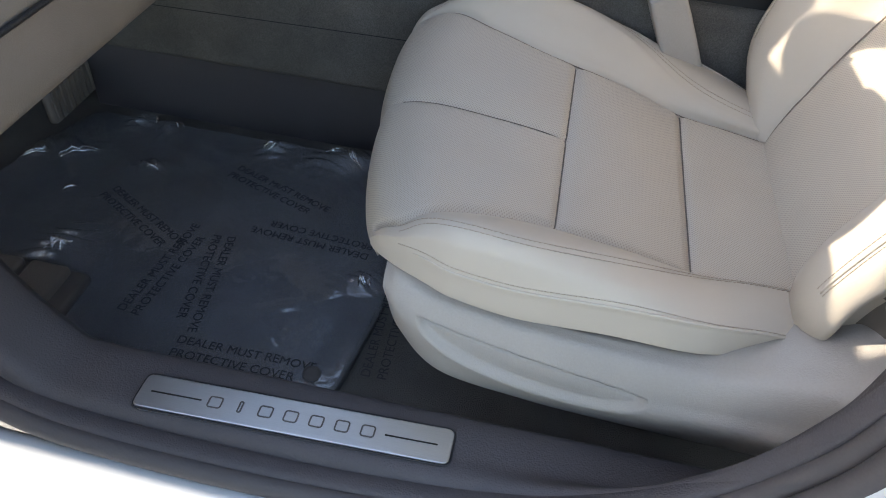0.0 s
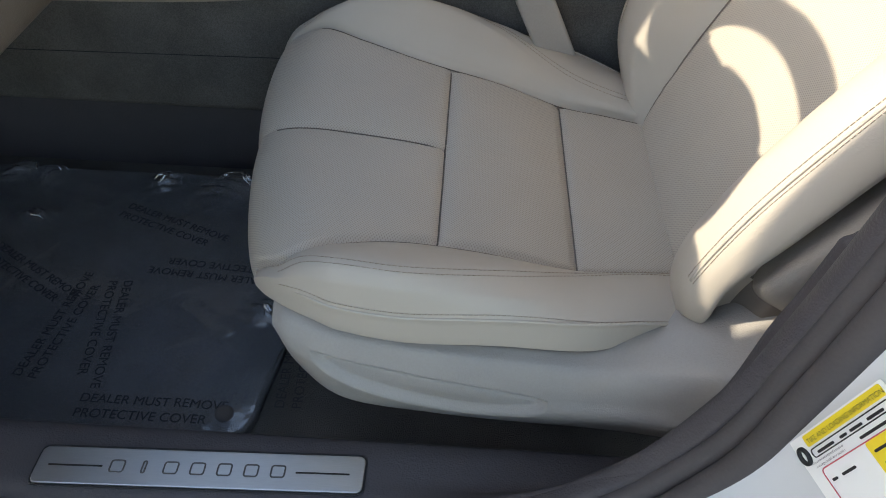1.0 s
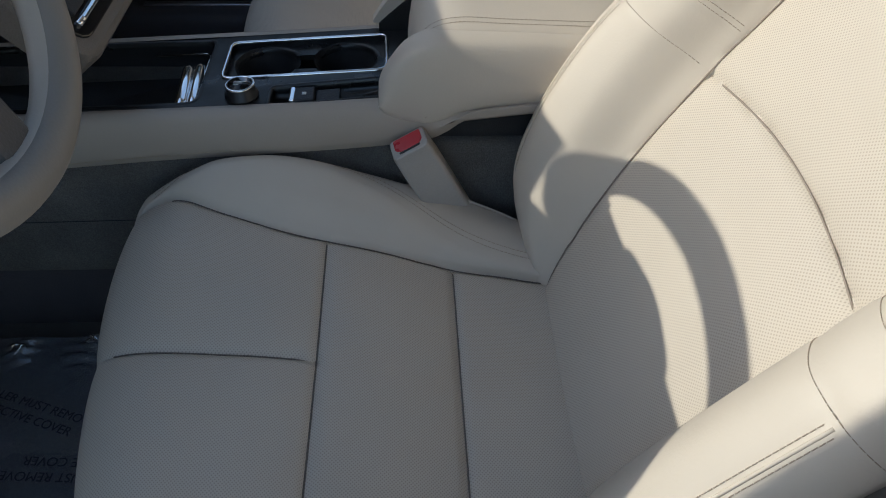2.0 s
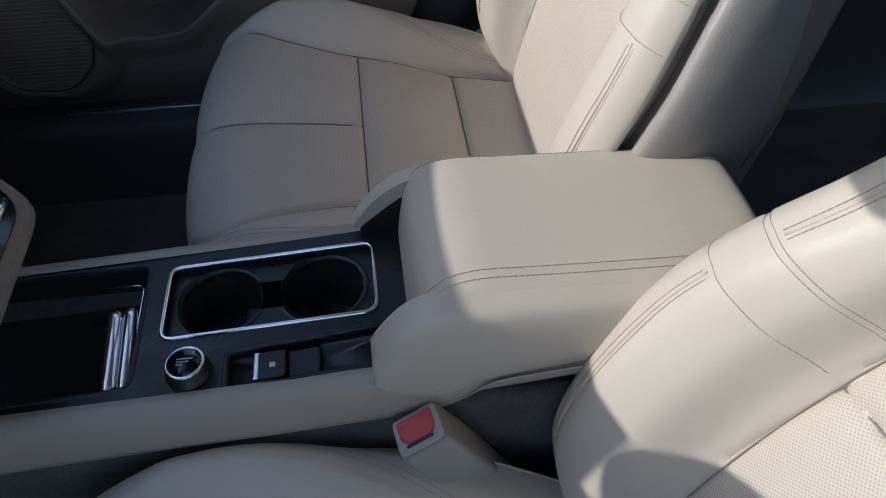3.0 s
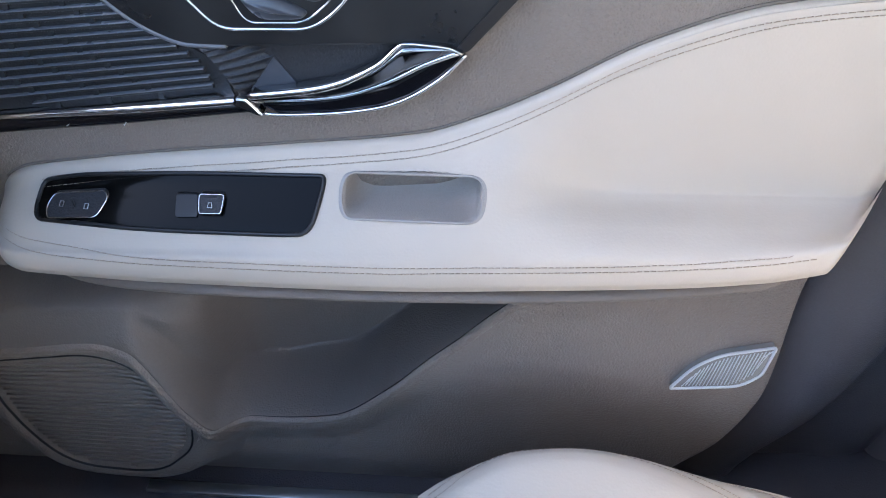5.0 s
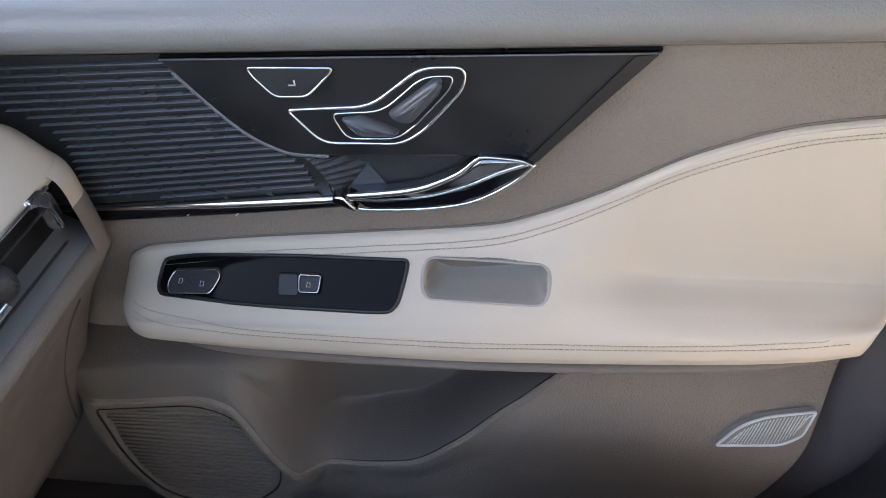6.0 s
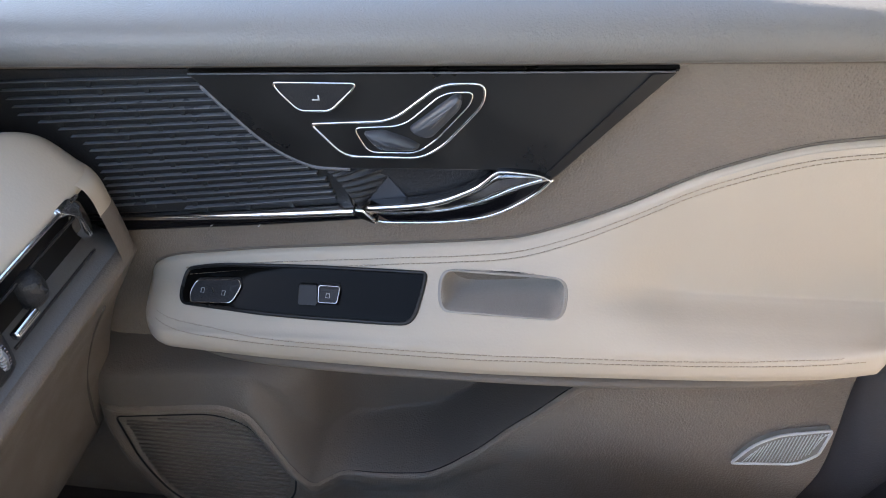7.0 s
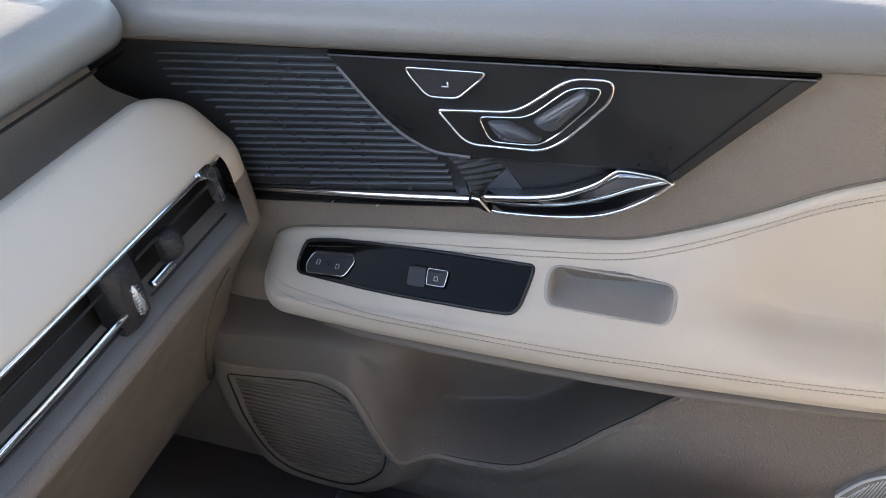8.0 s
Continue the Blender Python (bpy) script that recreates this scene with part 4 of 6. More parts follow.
def ring_strip(outline, steps, place, closed=True):
    """A band that follows an outline: steps of (offset outwards, height)."""
    o = np.array(outline, float)
    e = np.roll(o, -1, 0) - np.roll(o, 1, 0)
    nrm = np.stack([e[:, 1], -e[:, 0]], 1) / (np.linalg.norm(e, axis=1)[:, None] + 1e-9)
    nrm = nrm * np.sign(np.sum(o[:, 0] * np.roll(o[:, 1], -1) - np.roll(o[:, 0], -1) * o[:, 1]))
    P = []
    for d, h in steps:
        q = o + d * nrm
        P.append([place(a, b, h) for a, b in (np.vstack([q, q[:1]]) if closed else q)])
    return grid_mesh(np.array(P), flip=True)


EDGE = ((0.0045, 0.0004), (0.0035, 0.0012), (0.0008, 0.0012), (-0.0006, 0.0), (-0.0010, -0.006))
part("tray_edge", ring_strip(o_tray, EDGE, on_top), M["satin_black"], console, "satin black edge")
part("switch_edge", ring_strip(o_sw, EDGE, on_top), M["satin_black"], console, "satin black edge")
well("tray", o_tray, 0.045, M["black_plastic"])
well("switch_well", o_sw, 0.014, M["satin_black"])
holder = part("cup_tray", grid_mesh(np.stack([gx, gy, top_z(gx) - 0.007], -1), inside(o_cup, fx, fy) & ~(np.hypot(fx - CUPS[0][0], fy - CUPS[0][1]) < 0.039) & ~(np.hypot(fx - CUPS[1][0], fy - CUPS[1][1]) < 0.039) & ~((np.abs(fy - 0.021) < 0.016) & (np.abs(fx - 0.167) < 0.04))), M["satin_black"], console, "satin black cup tray")
part("rim", tube([on_top(a, b, 0.0012) for a, b in o_cup], 0.0024, 8, True), M["chrome"], holder, "chrome rim")
part("wall", grid_mesh(np.array([[on_top(a, b, 0.0005) for a, b in np.vstack([o_cup, o_cup[:1]])], [on_top(a, b, -0.008) for a, b in np.vstack([o_cup, o_cup[:1]])]]), flip=True), M["satin_black"], holder)
for cx, cy, r in CUPS:
    th = np.linspace(0, 2 * np.pi, 49)
    P = np.array([[(cx + k * math.cos(t), cy + k * math.sin(t), float(top_z(cx)) + z) for t in th] for k, z in ((0.0405, -0.006), (r + 0.0005, -0.009), (r - 0.002, -0.05), (r - 0.005, -0.075), (r - 0.010, -0.079), (0.001, -0.079))])
    side = 0.0 if cx < 0.15 else math.pi
    arc = np.linspace(side + 0.46, side + 2 * math.pi - 0.46, 70)
    part("cup_edge", grid_mesh(np.array([[(cx + k * math.cos(t), cy + k * math.sin(t), float(top_z(cx + k * math.cos(t))) + z) for t in arc] for k, z in ((0.0445, -0.0068), (0.0425, -0.0060), (0.0395, -0.0062), (0.0378, -0.0085), (0.0370, -0.014))]), flip=True), M["satin_black"], holder, "rounded cup edge")
    part("cup", grid_mesh(P, flip=True), M["black_plastic"], holder, "black cup well")
    part("ring", tube([(cx + (r - 0.006) * math.cos(t), cy + (r - 0.006) * math.sin(t), float(top_z(cx)) - 0.076) for t in th[:-1]], 0.0015, 6, True), M["satin_black"], holder)
part("cup_bridge", rbox(0.135, 0.20, 0.006, 0.036, 0.36, 0.405, 0.006), M["black_plastic"], holder)

# sliding chrome bars of the tray
for dx, dz, w in ((0.012, 0.0, 0.0145), (0.0265, 0.003, 0.0125)):
    P = spline([(0.006 + dx, 0.028, 0.424 + dz), (0.010 + dx, -0.016, 0.426 + dz), (0.013 + dx, -0.066, 0.424 + dz)], 14)
    part("tray_bar", tube(P, [w * 0.35] + [w * 0.55] * 12 + [w * 0.35], 10), M["chrome"], console, "chrome bar")
part("tray_line", tube([on_top(-0.03, 0.058, -0.008), on_top(0.036, 0.056, -0.008), on_top(0.041, 0.05, -0.008), on_top(0.043, -0.06, -0.008)], 0.0012, 6), M["chrome"], console, "thin chrome line")

# rotary knob
knob = part("drive_knob", tube([on_top(0.099, -0.0615, 0), on_top(0.099, -0.0615, 0.005), on_top(0.099, -0.0615, 0.007), on_top(0.099, -0.0615, 0.016), on_top(0.099, -0.0615, 0.0175)], [0.0195, 0.0195, 0.0165, 0.0165, 0.0150], 36), M["satin_black"], console, "black ribbed rotary knob", smooth=False)
part("ring", tube([on_top(0.099 + 0.0155 * math.cos(t), -0.0615 + 0.0155 * math.sin(t), 0.0165) for t in np.linspace(0, 2 * np.pi, 36, endpoint=False)], 0.0017, 8, True), M["chrome"], knob, "chrome ring")
part("cap", tube([on_top(0.099, -0.0615, 0.013), on_top(0.099, -0.0615, 0.0178)], [0.0142, 0.0138], 32), M["piano"], knob, "glossy cap", smooth=False)
for k in range(3):
    part("mark", rbox(0.092, 0.106 - 0.004 * k, -0.0585 - 0.003 * k, -0.0577 - 0.003 * k, 0, 0.0006, 0), M["icon"], knob).matrix_basis = Matrix.Translation((0, 0, float(top_z(0.099)) + 0.0177))
# switches
epb = part("brake_switch", prism(rounded([(0.157, -0.0790), (0.183, -0.0775), (0.183, -0.0500), (0.157, -0.0510)], 0.003), on_top, -0.013, 0.002, 0.002), M["slate"], console, "charcoal brake switch", smooth=False)
part("tip", prism(rounded([(0.1545, -0.0790), (0.1605, -0.0790), (0.1605, -0.0510), (0.1545, -0.0510)], 0.002), on_top, -0.010, 0.003, 0.0015), M["chrome"], epb, "chrome tip", smooth=False)
part("mark", rbox(0.169, 0.174, -0.068, -0.063, 0, 0.0005, 0), M["icon"], epb).matrix_basis = Matrix.Translation((0, 0, float(top_z(0.17)) + 0.0022))
part("blank_switch", prism(rounded([(0.185, -0.0765), (0.212, -0.0750), (0.212, -0.0490), (0.185, -0.0500)], 0.002), on_top, -0.013, -0.004, 0.001), M["slate"], console, "slate blank switch", smooth=False)

# armrest: a padded lid that sweeps down to the driver's flank
arm = thing("armrest", "beige leather console armrest with double stitching, mostly sunlit", "armrest")
P = []
for t, x, top, y0, y1, low0, low1 in spline([
    # t      x     top   driver y  passenger y  driver foot  passenger foot
    (0, 0.293, 0.452, -0.106, 0.090, 0.440, 0.446),
    (1, 0.296, 0.480, -0.105, 0.092, 0.436, 0.462),
    (2, 0.303, 0.512, -0.101, 0.094, 0.436, 0.490),
    (3, 0.318, 0.530, -0.096, 0.096, 0.440, 0.500),
    (4, 0.348, 0.536, -0.092, 0.097, 0.450, 0.500),
    (5, 0.400, 0.534, -0.092, 0.097, 0.462, 0.490),
    (6, 0.470, 0.532, -0.093, 0.096, 0.466, 0.486),
    (7, 0.540, 0.530, -0.093, 0.094, 0.466, 0.486),
    (8, 0.595, 0.526, -0.090, 0.086, 0.466, 0.486),
    (9, 0.612, 0.514, -0.084, 0.078, 0.470, 0.486),
    (10, 0.620, 0.490, -0.078, 0.072, 0.474, 0.484),
], 90):
    yc, zc = 0.5 * (y0 + y1), top
    r = min(0.020, 0.45 * max(top - low0, 0.004))
    prof = [(y0 + 0.004, low0 - 0.004), (y0, low0 + 0.35 * (top - low0)), (y0 + 0.003, top - r - 0.006), (y0 + 0.012, top - 0.35 * r), (y0 + 0.032, top + 0.0005), (yc, top + 0.004), (y1 - 0.024, top + 0.0005), (y1 - 0.008, top - 0.35 * r), (y1, top - r), (y1 - 0.001, 0.6 * low1 + 0.4 * (top - r)), (y1 - 0.006, low1)]
    P.append([(x, y, z) for y, z in spline(prof, 90)])
P = np.array(P)
part("lid", grid_mesh(P, flip=False), M["leather"], arm, "beige leather lid")
lines = []
for jj in (34, 36):
    lines.append(P[14:84, jj] + [0, 0, 0.0008])
for jj in (59, 61):
    lines.append(P[20:84, jj] + [0, 0, 0.0008])
part("stitching", stitches(lines), M["stitch"], arm, "taupe thread", kind="stuff")
part("box", rbox(0.300, 0.615, -0.086, 0.086, 0.30, 0.50, 0.015), M["black_plastic"], arm, "black storage box")
# leather skirt that joins armrest and flank on the driver's side
P = []
for x, z0, z1, y in spline([(0.258, 0.447, 0.456, -0.100), (0.262, 0.442, 0.470, -0.1035), (0.272, 0.437, 0.489, -0.1055), (0.290, 0.432, 0.512, -0.1070), (0.314, 0.428, 0.525, -0.1080), (0.335, 0.436, 0.528, -0.1080), (0.36, 0.447, 0.5275, -0.1070), (0.42, 0.452, 0.5255, -0.1050), (0.50, 0.455, 0.523, -0.1025), (0.60, 0.458, 0.519, -0.0975)], 60):
    P.append([(x, yy, zz) for yy, zz in spline([(y + 0.040, z1 + 0.004), (y + 0.016, z1 + 0.002), (y + 0.0055, z1 - 0.010), (y, 0.6 * z0 + 0.4 * z1), (y + 0.002, z0 + 0.004), (y + 0.012, z0 - 0.004), (y + 0.03, z0 - 0.008)], 30)])
part("skirt", grid_mesh(np.array(P), flip=True), M["leather"], arm, "beige leather skirt")
o = rounded([(0.247, 0.462), (0.266, 0.491), (0.291, 0.513), (0.325, 0.5255), (0.37, 0.5205), (0.37, 0.512), (0.337, 0.5140), (0.306, 0.5040), (0.283, 0.4860), (0.255, 0.4605)], [0.003, 0.02, 0.02, 0.02, 0.004, 0.004, 0.02, 0.02, 0.02, 0.003])
part("horn", prism(o, lambda u, v, h: (u, 0.0865 + h, v), -0.010, 0.011, 0.005), M["leather"], arm, "beige leather lip")
# flat black plate painted in for the dark opening below the lip
part("opening_plate", prism([(0.256, 0.4610), (0.284, 0.4855), (0.307, 0.5035), (0.340, 0.512), (0.340, 0.448), (0.256, 0.448)], lambda u, v, h: (u, 0.0740 + h, v), 0, 0.006), M["ink"], arm, "black plate standing in for the dark opening below the lip", smooth=False)
part("stitching", stitches([spline([(0.310, -0.1075, 0.440), (0.325, -0.1070, 0.456), (0.350, -0.1050, 0.472), (0.39, -0.1020, 0.478), (0.46, -0.0985, 0.478)], 40)]), M["stitch"], arm, kind="stuff")

# lower end of the centre stack, over the tray
stack = thing("center_stack", "grey-rimmed gloss black lower centre stack with chrome bar", "dashboard")
sd, sn = np.array([-0.62, 0, 0.785]), np.array([0.785, 0, 0.62])
so = np.array([-0.040, 0.0, 0.500])


def on_stack(u, v, h):
    return tuple(so + u * sd + np.array([0, v, 0]) + h * sn)


o = rounded([(0.0, -0.105), (0.0, 0.098), (0.06, 0.108), (0.34, 0.125), (0.34, -0.125), (0.06, -0.112)], [0.03, 0.03, 0.03, 0.01, 0.01, 0.03])
part("rim", prism(o, on_stack, -0.03, 0.010, 0.009), M["taupe"], stack, "taupe soft rim")
o2 = (o - o.mean(0)) * [0.90, 0.86] + o.mean(0) + [0.006, 0]
part("panel", prism(o2, on_stack, 0.0, 0.0125, 0.002), M["piano"], stack, "gloss black panel", smooth=False)
part("key_bar", tube([on_stack(0.036, v, 0.014) for v in np.linspace(-0.075, 0.075, 12)], 0.004, 8), M["chrome"], stack, "chrome bar")
for k in range(4):
    part("shift_key", prism(rounded([(0.044, -0.072 + 0.037 * k), (0.044, -0.038 + 0.037 * k), (0.066, -0.038 + 0.037 * k), (0.066, -0.072 + 0.037 * k)], 0.003), on_stack, 0.010, 0.018, 0.002), M["slate"], stack, "dark key", smooth=False)
# upright screen above it, whose edge shades the armrest
screen = thing("touch_screen", "black upright touch screen on the dashboard", "screen")
part("housing", rbox(-0.335, -0.318, -0.155, 0.155, 0.76, 0.935, 0.008), M["piano"], screen, "gloss black glass")
part("back", rbox(-0.35, -0.336, -0.14, 0.14, 0.74, 0.925, 0.006), M["black_plastic"], screen)


# ---- dashboard ----
dash = thing("dashboard", "dark topped dashboard with beige leather pad and air vents", "dashboard")


def dash_x(y):
    return float(curve_fit([-0.75, -0.4, 0.0, 0.4, 0.6, 0.72], [-0.31, -0.27, -0.26, -0.262, -0.270, -0.274], y))


def dash_strip(name, prof, mat, y0, y1, label, n=26, m=90, round_end=0.0, z_end=0.0):
    """A band along the dash: profile of (dx, z) from the face line; round_end curls the far end forward."""
    P = []
    for y in np.linspace(y0, y1, m):
        k = max(0.0, (y - (y1 - round_end)) / round_end) if round_end else 0.0
        curl = round_end * (1 - math.sqrt(max(0.0, 1 - k * k)))
        q = max(0.0, (y - (y1 - 0.062)) / 0.062) if z_end else 0.0
        f = 0.12 + 0.88 * math.sqrt(max(0.0, 1 - q * q))
        P.append([(dash_x(y) - 0.008 + (a + 0.008) * f - curl if z_end else dash_x(y) + a - curl, y, z_end + (z - z_end) * f if z_end else z) for a, z in spline(prof, n)])
    return part(name, grid_mesh(np.array(P), flip=True), mat, dash, label)


dash_strip("top_pad", [(-0.70, 0.81), (-0.45, 0.84), (-0.22, 0.858), (-0.10, 0.856), (-0.072, 0.846), (-0.064, 0.824), (-0.080, 0.802), (-0.12, 0.798)], M["dash_pad"], -0.74, 0.722, "dark grey soft top pad", round_end=0.03)
dash_strip("top_trim", [(-0.064, 0.805), (-0.070, 0.799), (-0.078, 0.796)], M["piano"], -0.74, 0.695, "thin gloss line", 6)
dash_strip("recess", [(-0.12, 0.799), (-0.125, 0.785), (-0.112, 0.764), (-0.066, 0.749)], M["taupe_soft"], -0.74, 0.705, "taupe recess")
dash_strip("pad", [(-0.075, 0.749), (-0.072, 0.7585), (-0.063, 0.7605), (-0.053, 0.7565), (-0.037, 0.742), (-0.018, 0.722), (-0.008, 0.708), (-0.010, 0.700)], M["leather"], 0.16, 0.738, "beige leather pad", m=140, round_end=0.030, z_end=0.706)
dash_strip("pad", [(-0.075, 0.749), (-0.072, 0.7585), (-0.063, 0.7605), (-0.053, 0.7565), (-0.037, 0.742), (-0.018, 0.722), (-0.008, 0.708), (-0.010, 0.700)], M["leather"], -0.74, -0.58, "beige leather pad")
part("stitching", stitches([[(dash_x(y) - 0.0630 + k, y, 0.7614 - 0.45 * max(k, 0)) for y in np.linspace(0.16, 0.672, 90)] for k in (-0.004, 0.0045)]), M["stitch"], dash, "taupe thread", kind="stuff")
dash_strip("vent_back", [(-0.010, 0.702), (-0.034, 0.694), (-0.040, 0.668), (-0.032, 0.648)], M["ink"], -0.74, 0.738, "dark vent throat", 12, round_end=0.03)
# paler than the throat: sky light on this wall is put into its colour
dash_strip("vent_floor", [(-0.033, 0.6485), (-0.020, 0.641), (-0.004, 0.633)], M["vent_grey"], -0.74, 0.738, "lower vent wall, paler grey as if lit by the sky", 8, round_end=0.03)
dash_strip("vent_lip", [(-0.006, 0.6335), (-0.001, 0.6325), (0.004, 0.628), (0.005, 0.621), (0.001, 0.615)], M["taupe_soft"], -0.74, 0.742, "taupe lower lip", 14, round_end=0.03)
dash_strip("pad_end", [(-0.012, 0.712), (-0.003, 0.704), (0.001, 0.692), (0.002, 0.676)], M["leather"], 0.698, 0.7385, "beige leather end of the pad", 14, 30, round_end=0.03)
dash_strip("end_wrap", [(0.0022, 0.6775), (0.0035, 0.660), (0.0045, 0.640), (0.0045, 0.625)], M["taupe_soft"], 0.698, 0.7395, "taupe end of the vent", 12, 30, round_end=0.03)
dash_strip("lower_panel", [(0.001, 0.617), (-0.010, 0.600), (-0.042, 0.555), (-0.070, 0.50), (-0.096, 0.44), (-0.118, 0.39), (-0.146, 0.345), (-0.175, 0.325), (-0.24, 0.32)], M["taupe_soft"], 0.12, 0.740, "taupe glove box panel", round_end=0.03)
for z, dx, r, mat in ((0.7035, -0.006, 0.0020, "chrome"), (0.660, -0.006, 0.0030, "chrome"), (0.684, -0.014, 0.0014, "slate"), (0.647, -0.012, 0.0014, "slate")):
    for y0, y1 in ((0.17, 0.534), (0.570, 0.598 if mat == "chrome" else 0.690)):
        if mat == "chrome" and z > 0.7:
            y0, y1 = (0.17, 0.690) if y0 < 0.2 else (0.675, 0.691)
        part("vent_blade", tube([(dash_x(y) + dx, y, z) for y in np.linspace(y0, y1, 24)], 0.0042 if y0 > 0.5 and 0.65 < z < 0.67 else r, 8), M[mat], dash, "chrome blade" if mat == "chrome" else "dark blade")
part("vent_end", pillow(rounded([(0.682, 0.7055), (0.702, 0.7055), (0.7135, 0.694), (0.7145, 0.668), (0.706, 0.660), (0.7015, 0.668), (0.701, 0.688), (0.693, 0.6955), (0.682, 0.698)], 0.003, 4), lambda u, v, h: (dash_x(u) - 0.014 + h, u - 0.020, v + 0.002), 0.0110, 0.003, False), M["chrome"], dash, "chrome end piece")
part("vent_tab", pillow(rounded([(0.598, 0.656), (0.622, 0.656), (0.622, 0.686), (0.598, 0.686)], 0.009), lambda u, v, h: (dash_x(u) - 0.016 + h, u, v), 0.015, 0.010, False), M["slate"], dash, "dark sliding tab")
wheel_box = part("vent_wheel_mount", pillow(rounded([(0.530, 0.636), (0.566, 0.636), (0.566, 0.700), (0.530, 0.700)], 0.006), lambda u, v, h: (dash_x(u) - 0.030 + h, u, v), 0.026, 0.010, False), M["slate"], dash, "dark thumbwheel mount")
on_mount = lambda u, v, h: (dash_x(0.548) - 0.0048 + h, 0.548 + u, 0.664 + v)
lens = lambda a, b: [(a * math.cos(k), b * math.sin(k)) for k in np.linspace(0, 2 * math.pi, 29)[:-1]]
part("wheel_slot", prism(lens(0.0070, 0.0185), on_mount, -0.004, 0.0004), M["ink"], wheel_box, smooth=False)
part("thumbwheel", pillow(np.array(lens(0.0048, 0.0155)), on_mount, 0.0055, 0.004, False), M["brushed"], wheel_box, "ribbed silver thumbwheel")
for k in range(-4, 5):
    part("rib", rbox(-0.0008, 0.0012, -0.0042, 0.0042, -0.0005, 0.0005, 0.0002), M["chrome"], wheel_box).matrix_basis = Matrix.Translation(on_mount(0, 0.0031 * k, 0.0050 - 0.00016 * k * k))
part("lid_joint", tube(spline([(dash_x(0.67) + a, 0.67 + b, z) for a, b, z in ((-0.012, 0.0, 0.597), (-0.044, 0.002, 0.552), (-0.071, 0.0, 0.50), (-0.095, 0.008, 0.44), (-0.116, 0.02, 0.39))], 24), 0.0016, 6), M["taupe_dark"], dash, "dark joint of the glove box lid")
# cheek at the end of the dash beside the door
part("end_cheek", prism(rounded([(-0.60, 0.30), (-0.455, 0.325), (-0.385, 0.46), (-0.335, 0.585), (-0.322, 0.622), (-0.45, 0.622)], 0.012), lambda u, v, h: (u, 0.722 + h, v), 0, 0.010, 0.003), M["taupe_soft"], dash, "taupe end cheek")
# driver's knee panel and column shroud
P = [[(-0.34, y, 0.70), (-0.31, y, 0.62), (-0.285, y, 0.52), (-0.280, y, 0.495), (-0.278, y, 0.45), (-0.285, y, 0.418), (-0.31, y, 0.408), (-0.40, y, 0.405)] for y in np.linspace(-0.74, -0.125, 30)]
part("knee_panel", grid_mesh(np.array([spline(r, 40) for r in P]), flip=True), M["taupe_soft"], dash, "taupe knee panel")
part("knee_trim", tube([(-0.276, y, 0.497) for y in np.linspace(-0.74, -0.13, 12)], 0.003, 6), M["black_plastic"], dash)
part("gauge_hood", rbox(-0.62, -0.36, -0.58, -0.17, 0.80, 0.90, 0.03, 4), M["dash_pad"], dash, "dark gauge hood")
part("column", tube([(-0.34, -0.361, 0.62), (-0.20, -0.361, 0.675), (-0.11, -0.361, 0.712)], [0.06, 0.055, 0.05], 24), M["taupe_dark"], dash, "dark steering column shroud")

# ---- steering wheel ----
wheel = thing("steering_wheel", "taupe leather steering wheel with chrome spoke trim", "steering wheel")
WT, WC, WR = radians(24.8), np.array([-0.052, -0.361, 0.736]), 0.181
wd, wn_ = np.array([math.sin(WT), 0, -math.cos(WT)]), np.array([math.cos(WT), 0, math.sin(WT)])


def on_wheel(u, v, h):
    """u to the car's right, v up the wheel, h towards the driver."""
    return tuple(WC - v * wd + np.array([0, u, 0]) + h * wn_)


ring = [on_wheel(WR * math.sin(t), WR * math.cos(t) * (0.97 if math.cos(t) < 0 else 1), 0) for t in np.linspace(0, 2 * np.pi, 96, endpoint=False)]
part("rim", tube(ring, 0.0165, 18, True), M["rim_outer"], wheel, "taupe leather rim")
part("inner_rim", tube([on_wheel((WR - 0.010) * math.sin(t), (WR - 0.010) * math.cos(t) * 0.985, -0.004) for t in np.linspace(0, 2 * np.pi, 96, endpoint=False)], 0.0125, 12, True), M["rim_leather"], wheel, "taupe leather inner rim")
part("hub", prism(rounded([(-0.075, -0.05), (0.075, -0.05), (0.085, 0.035), (0.0, 0.06), (-0.085, 0.035)], 0.03), on_wheel, -0.045, 0.012, 0.012), M["taupe_dark"], wheel, "dark taupe hub")
for s in (-1, 1):
    part("spoke", prism(rounded([(s * 0.06, 0.03), (s * 0.172, 0.022), (s * 0.172, -0.03), (s * 0.06, -0.045)], 0.01), on_wheel, -0.020, 0.004, 0.006), M["taupe_dark"], wheel, "dark spoke")
    part("button_pad", prism(rounded([(s * 0.075, 0.026), (s * 0.135, 0.022), (s * 0.135, -0.025), (s * 0.075, -0.032)], 0.008), on_wheel, 0.0, 0.008, 0.003), M["piano"], wheel, "gloss black button pad", smooth=False)
    part("spoke_trim", tube([on_wheel(s * a, b, 0.006) for a, b in ((0.137, 0.024), (0.152, 0.018), (0.156, 0.0), (0.150, -0.028), (0.120, -0.040), (0.08, -0.046))], 0.0042, 8), M["chrome"], wheel, "chrome trim")
part("lower_spoke", prism(rounded([(-0.03, -0.045), (0.03, -0.045), (0.02, -0.172), (-0.02, -0.172)], 0.01), on_wheel, -0.022, 0.0, 0.006), M["taupe_dark"], wheel, "dark lower spoke")

# rear-view mirror and a lowered visor, which shade the backrests
mirror = thing("rear_view_mirror", "black rear-view mirror under the windscreen", "mirror")
part("casing", rbox(-0.075, -0.045, -0.155, 0.105, 1.062, 1.125, 0.014), M["black_plastic"], mirror)
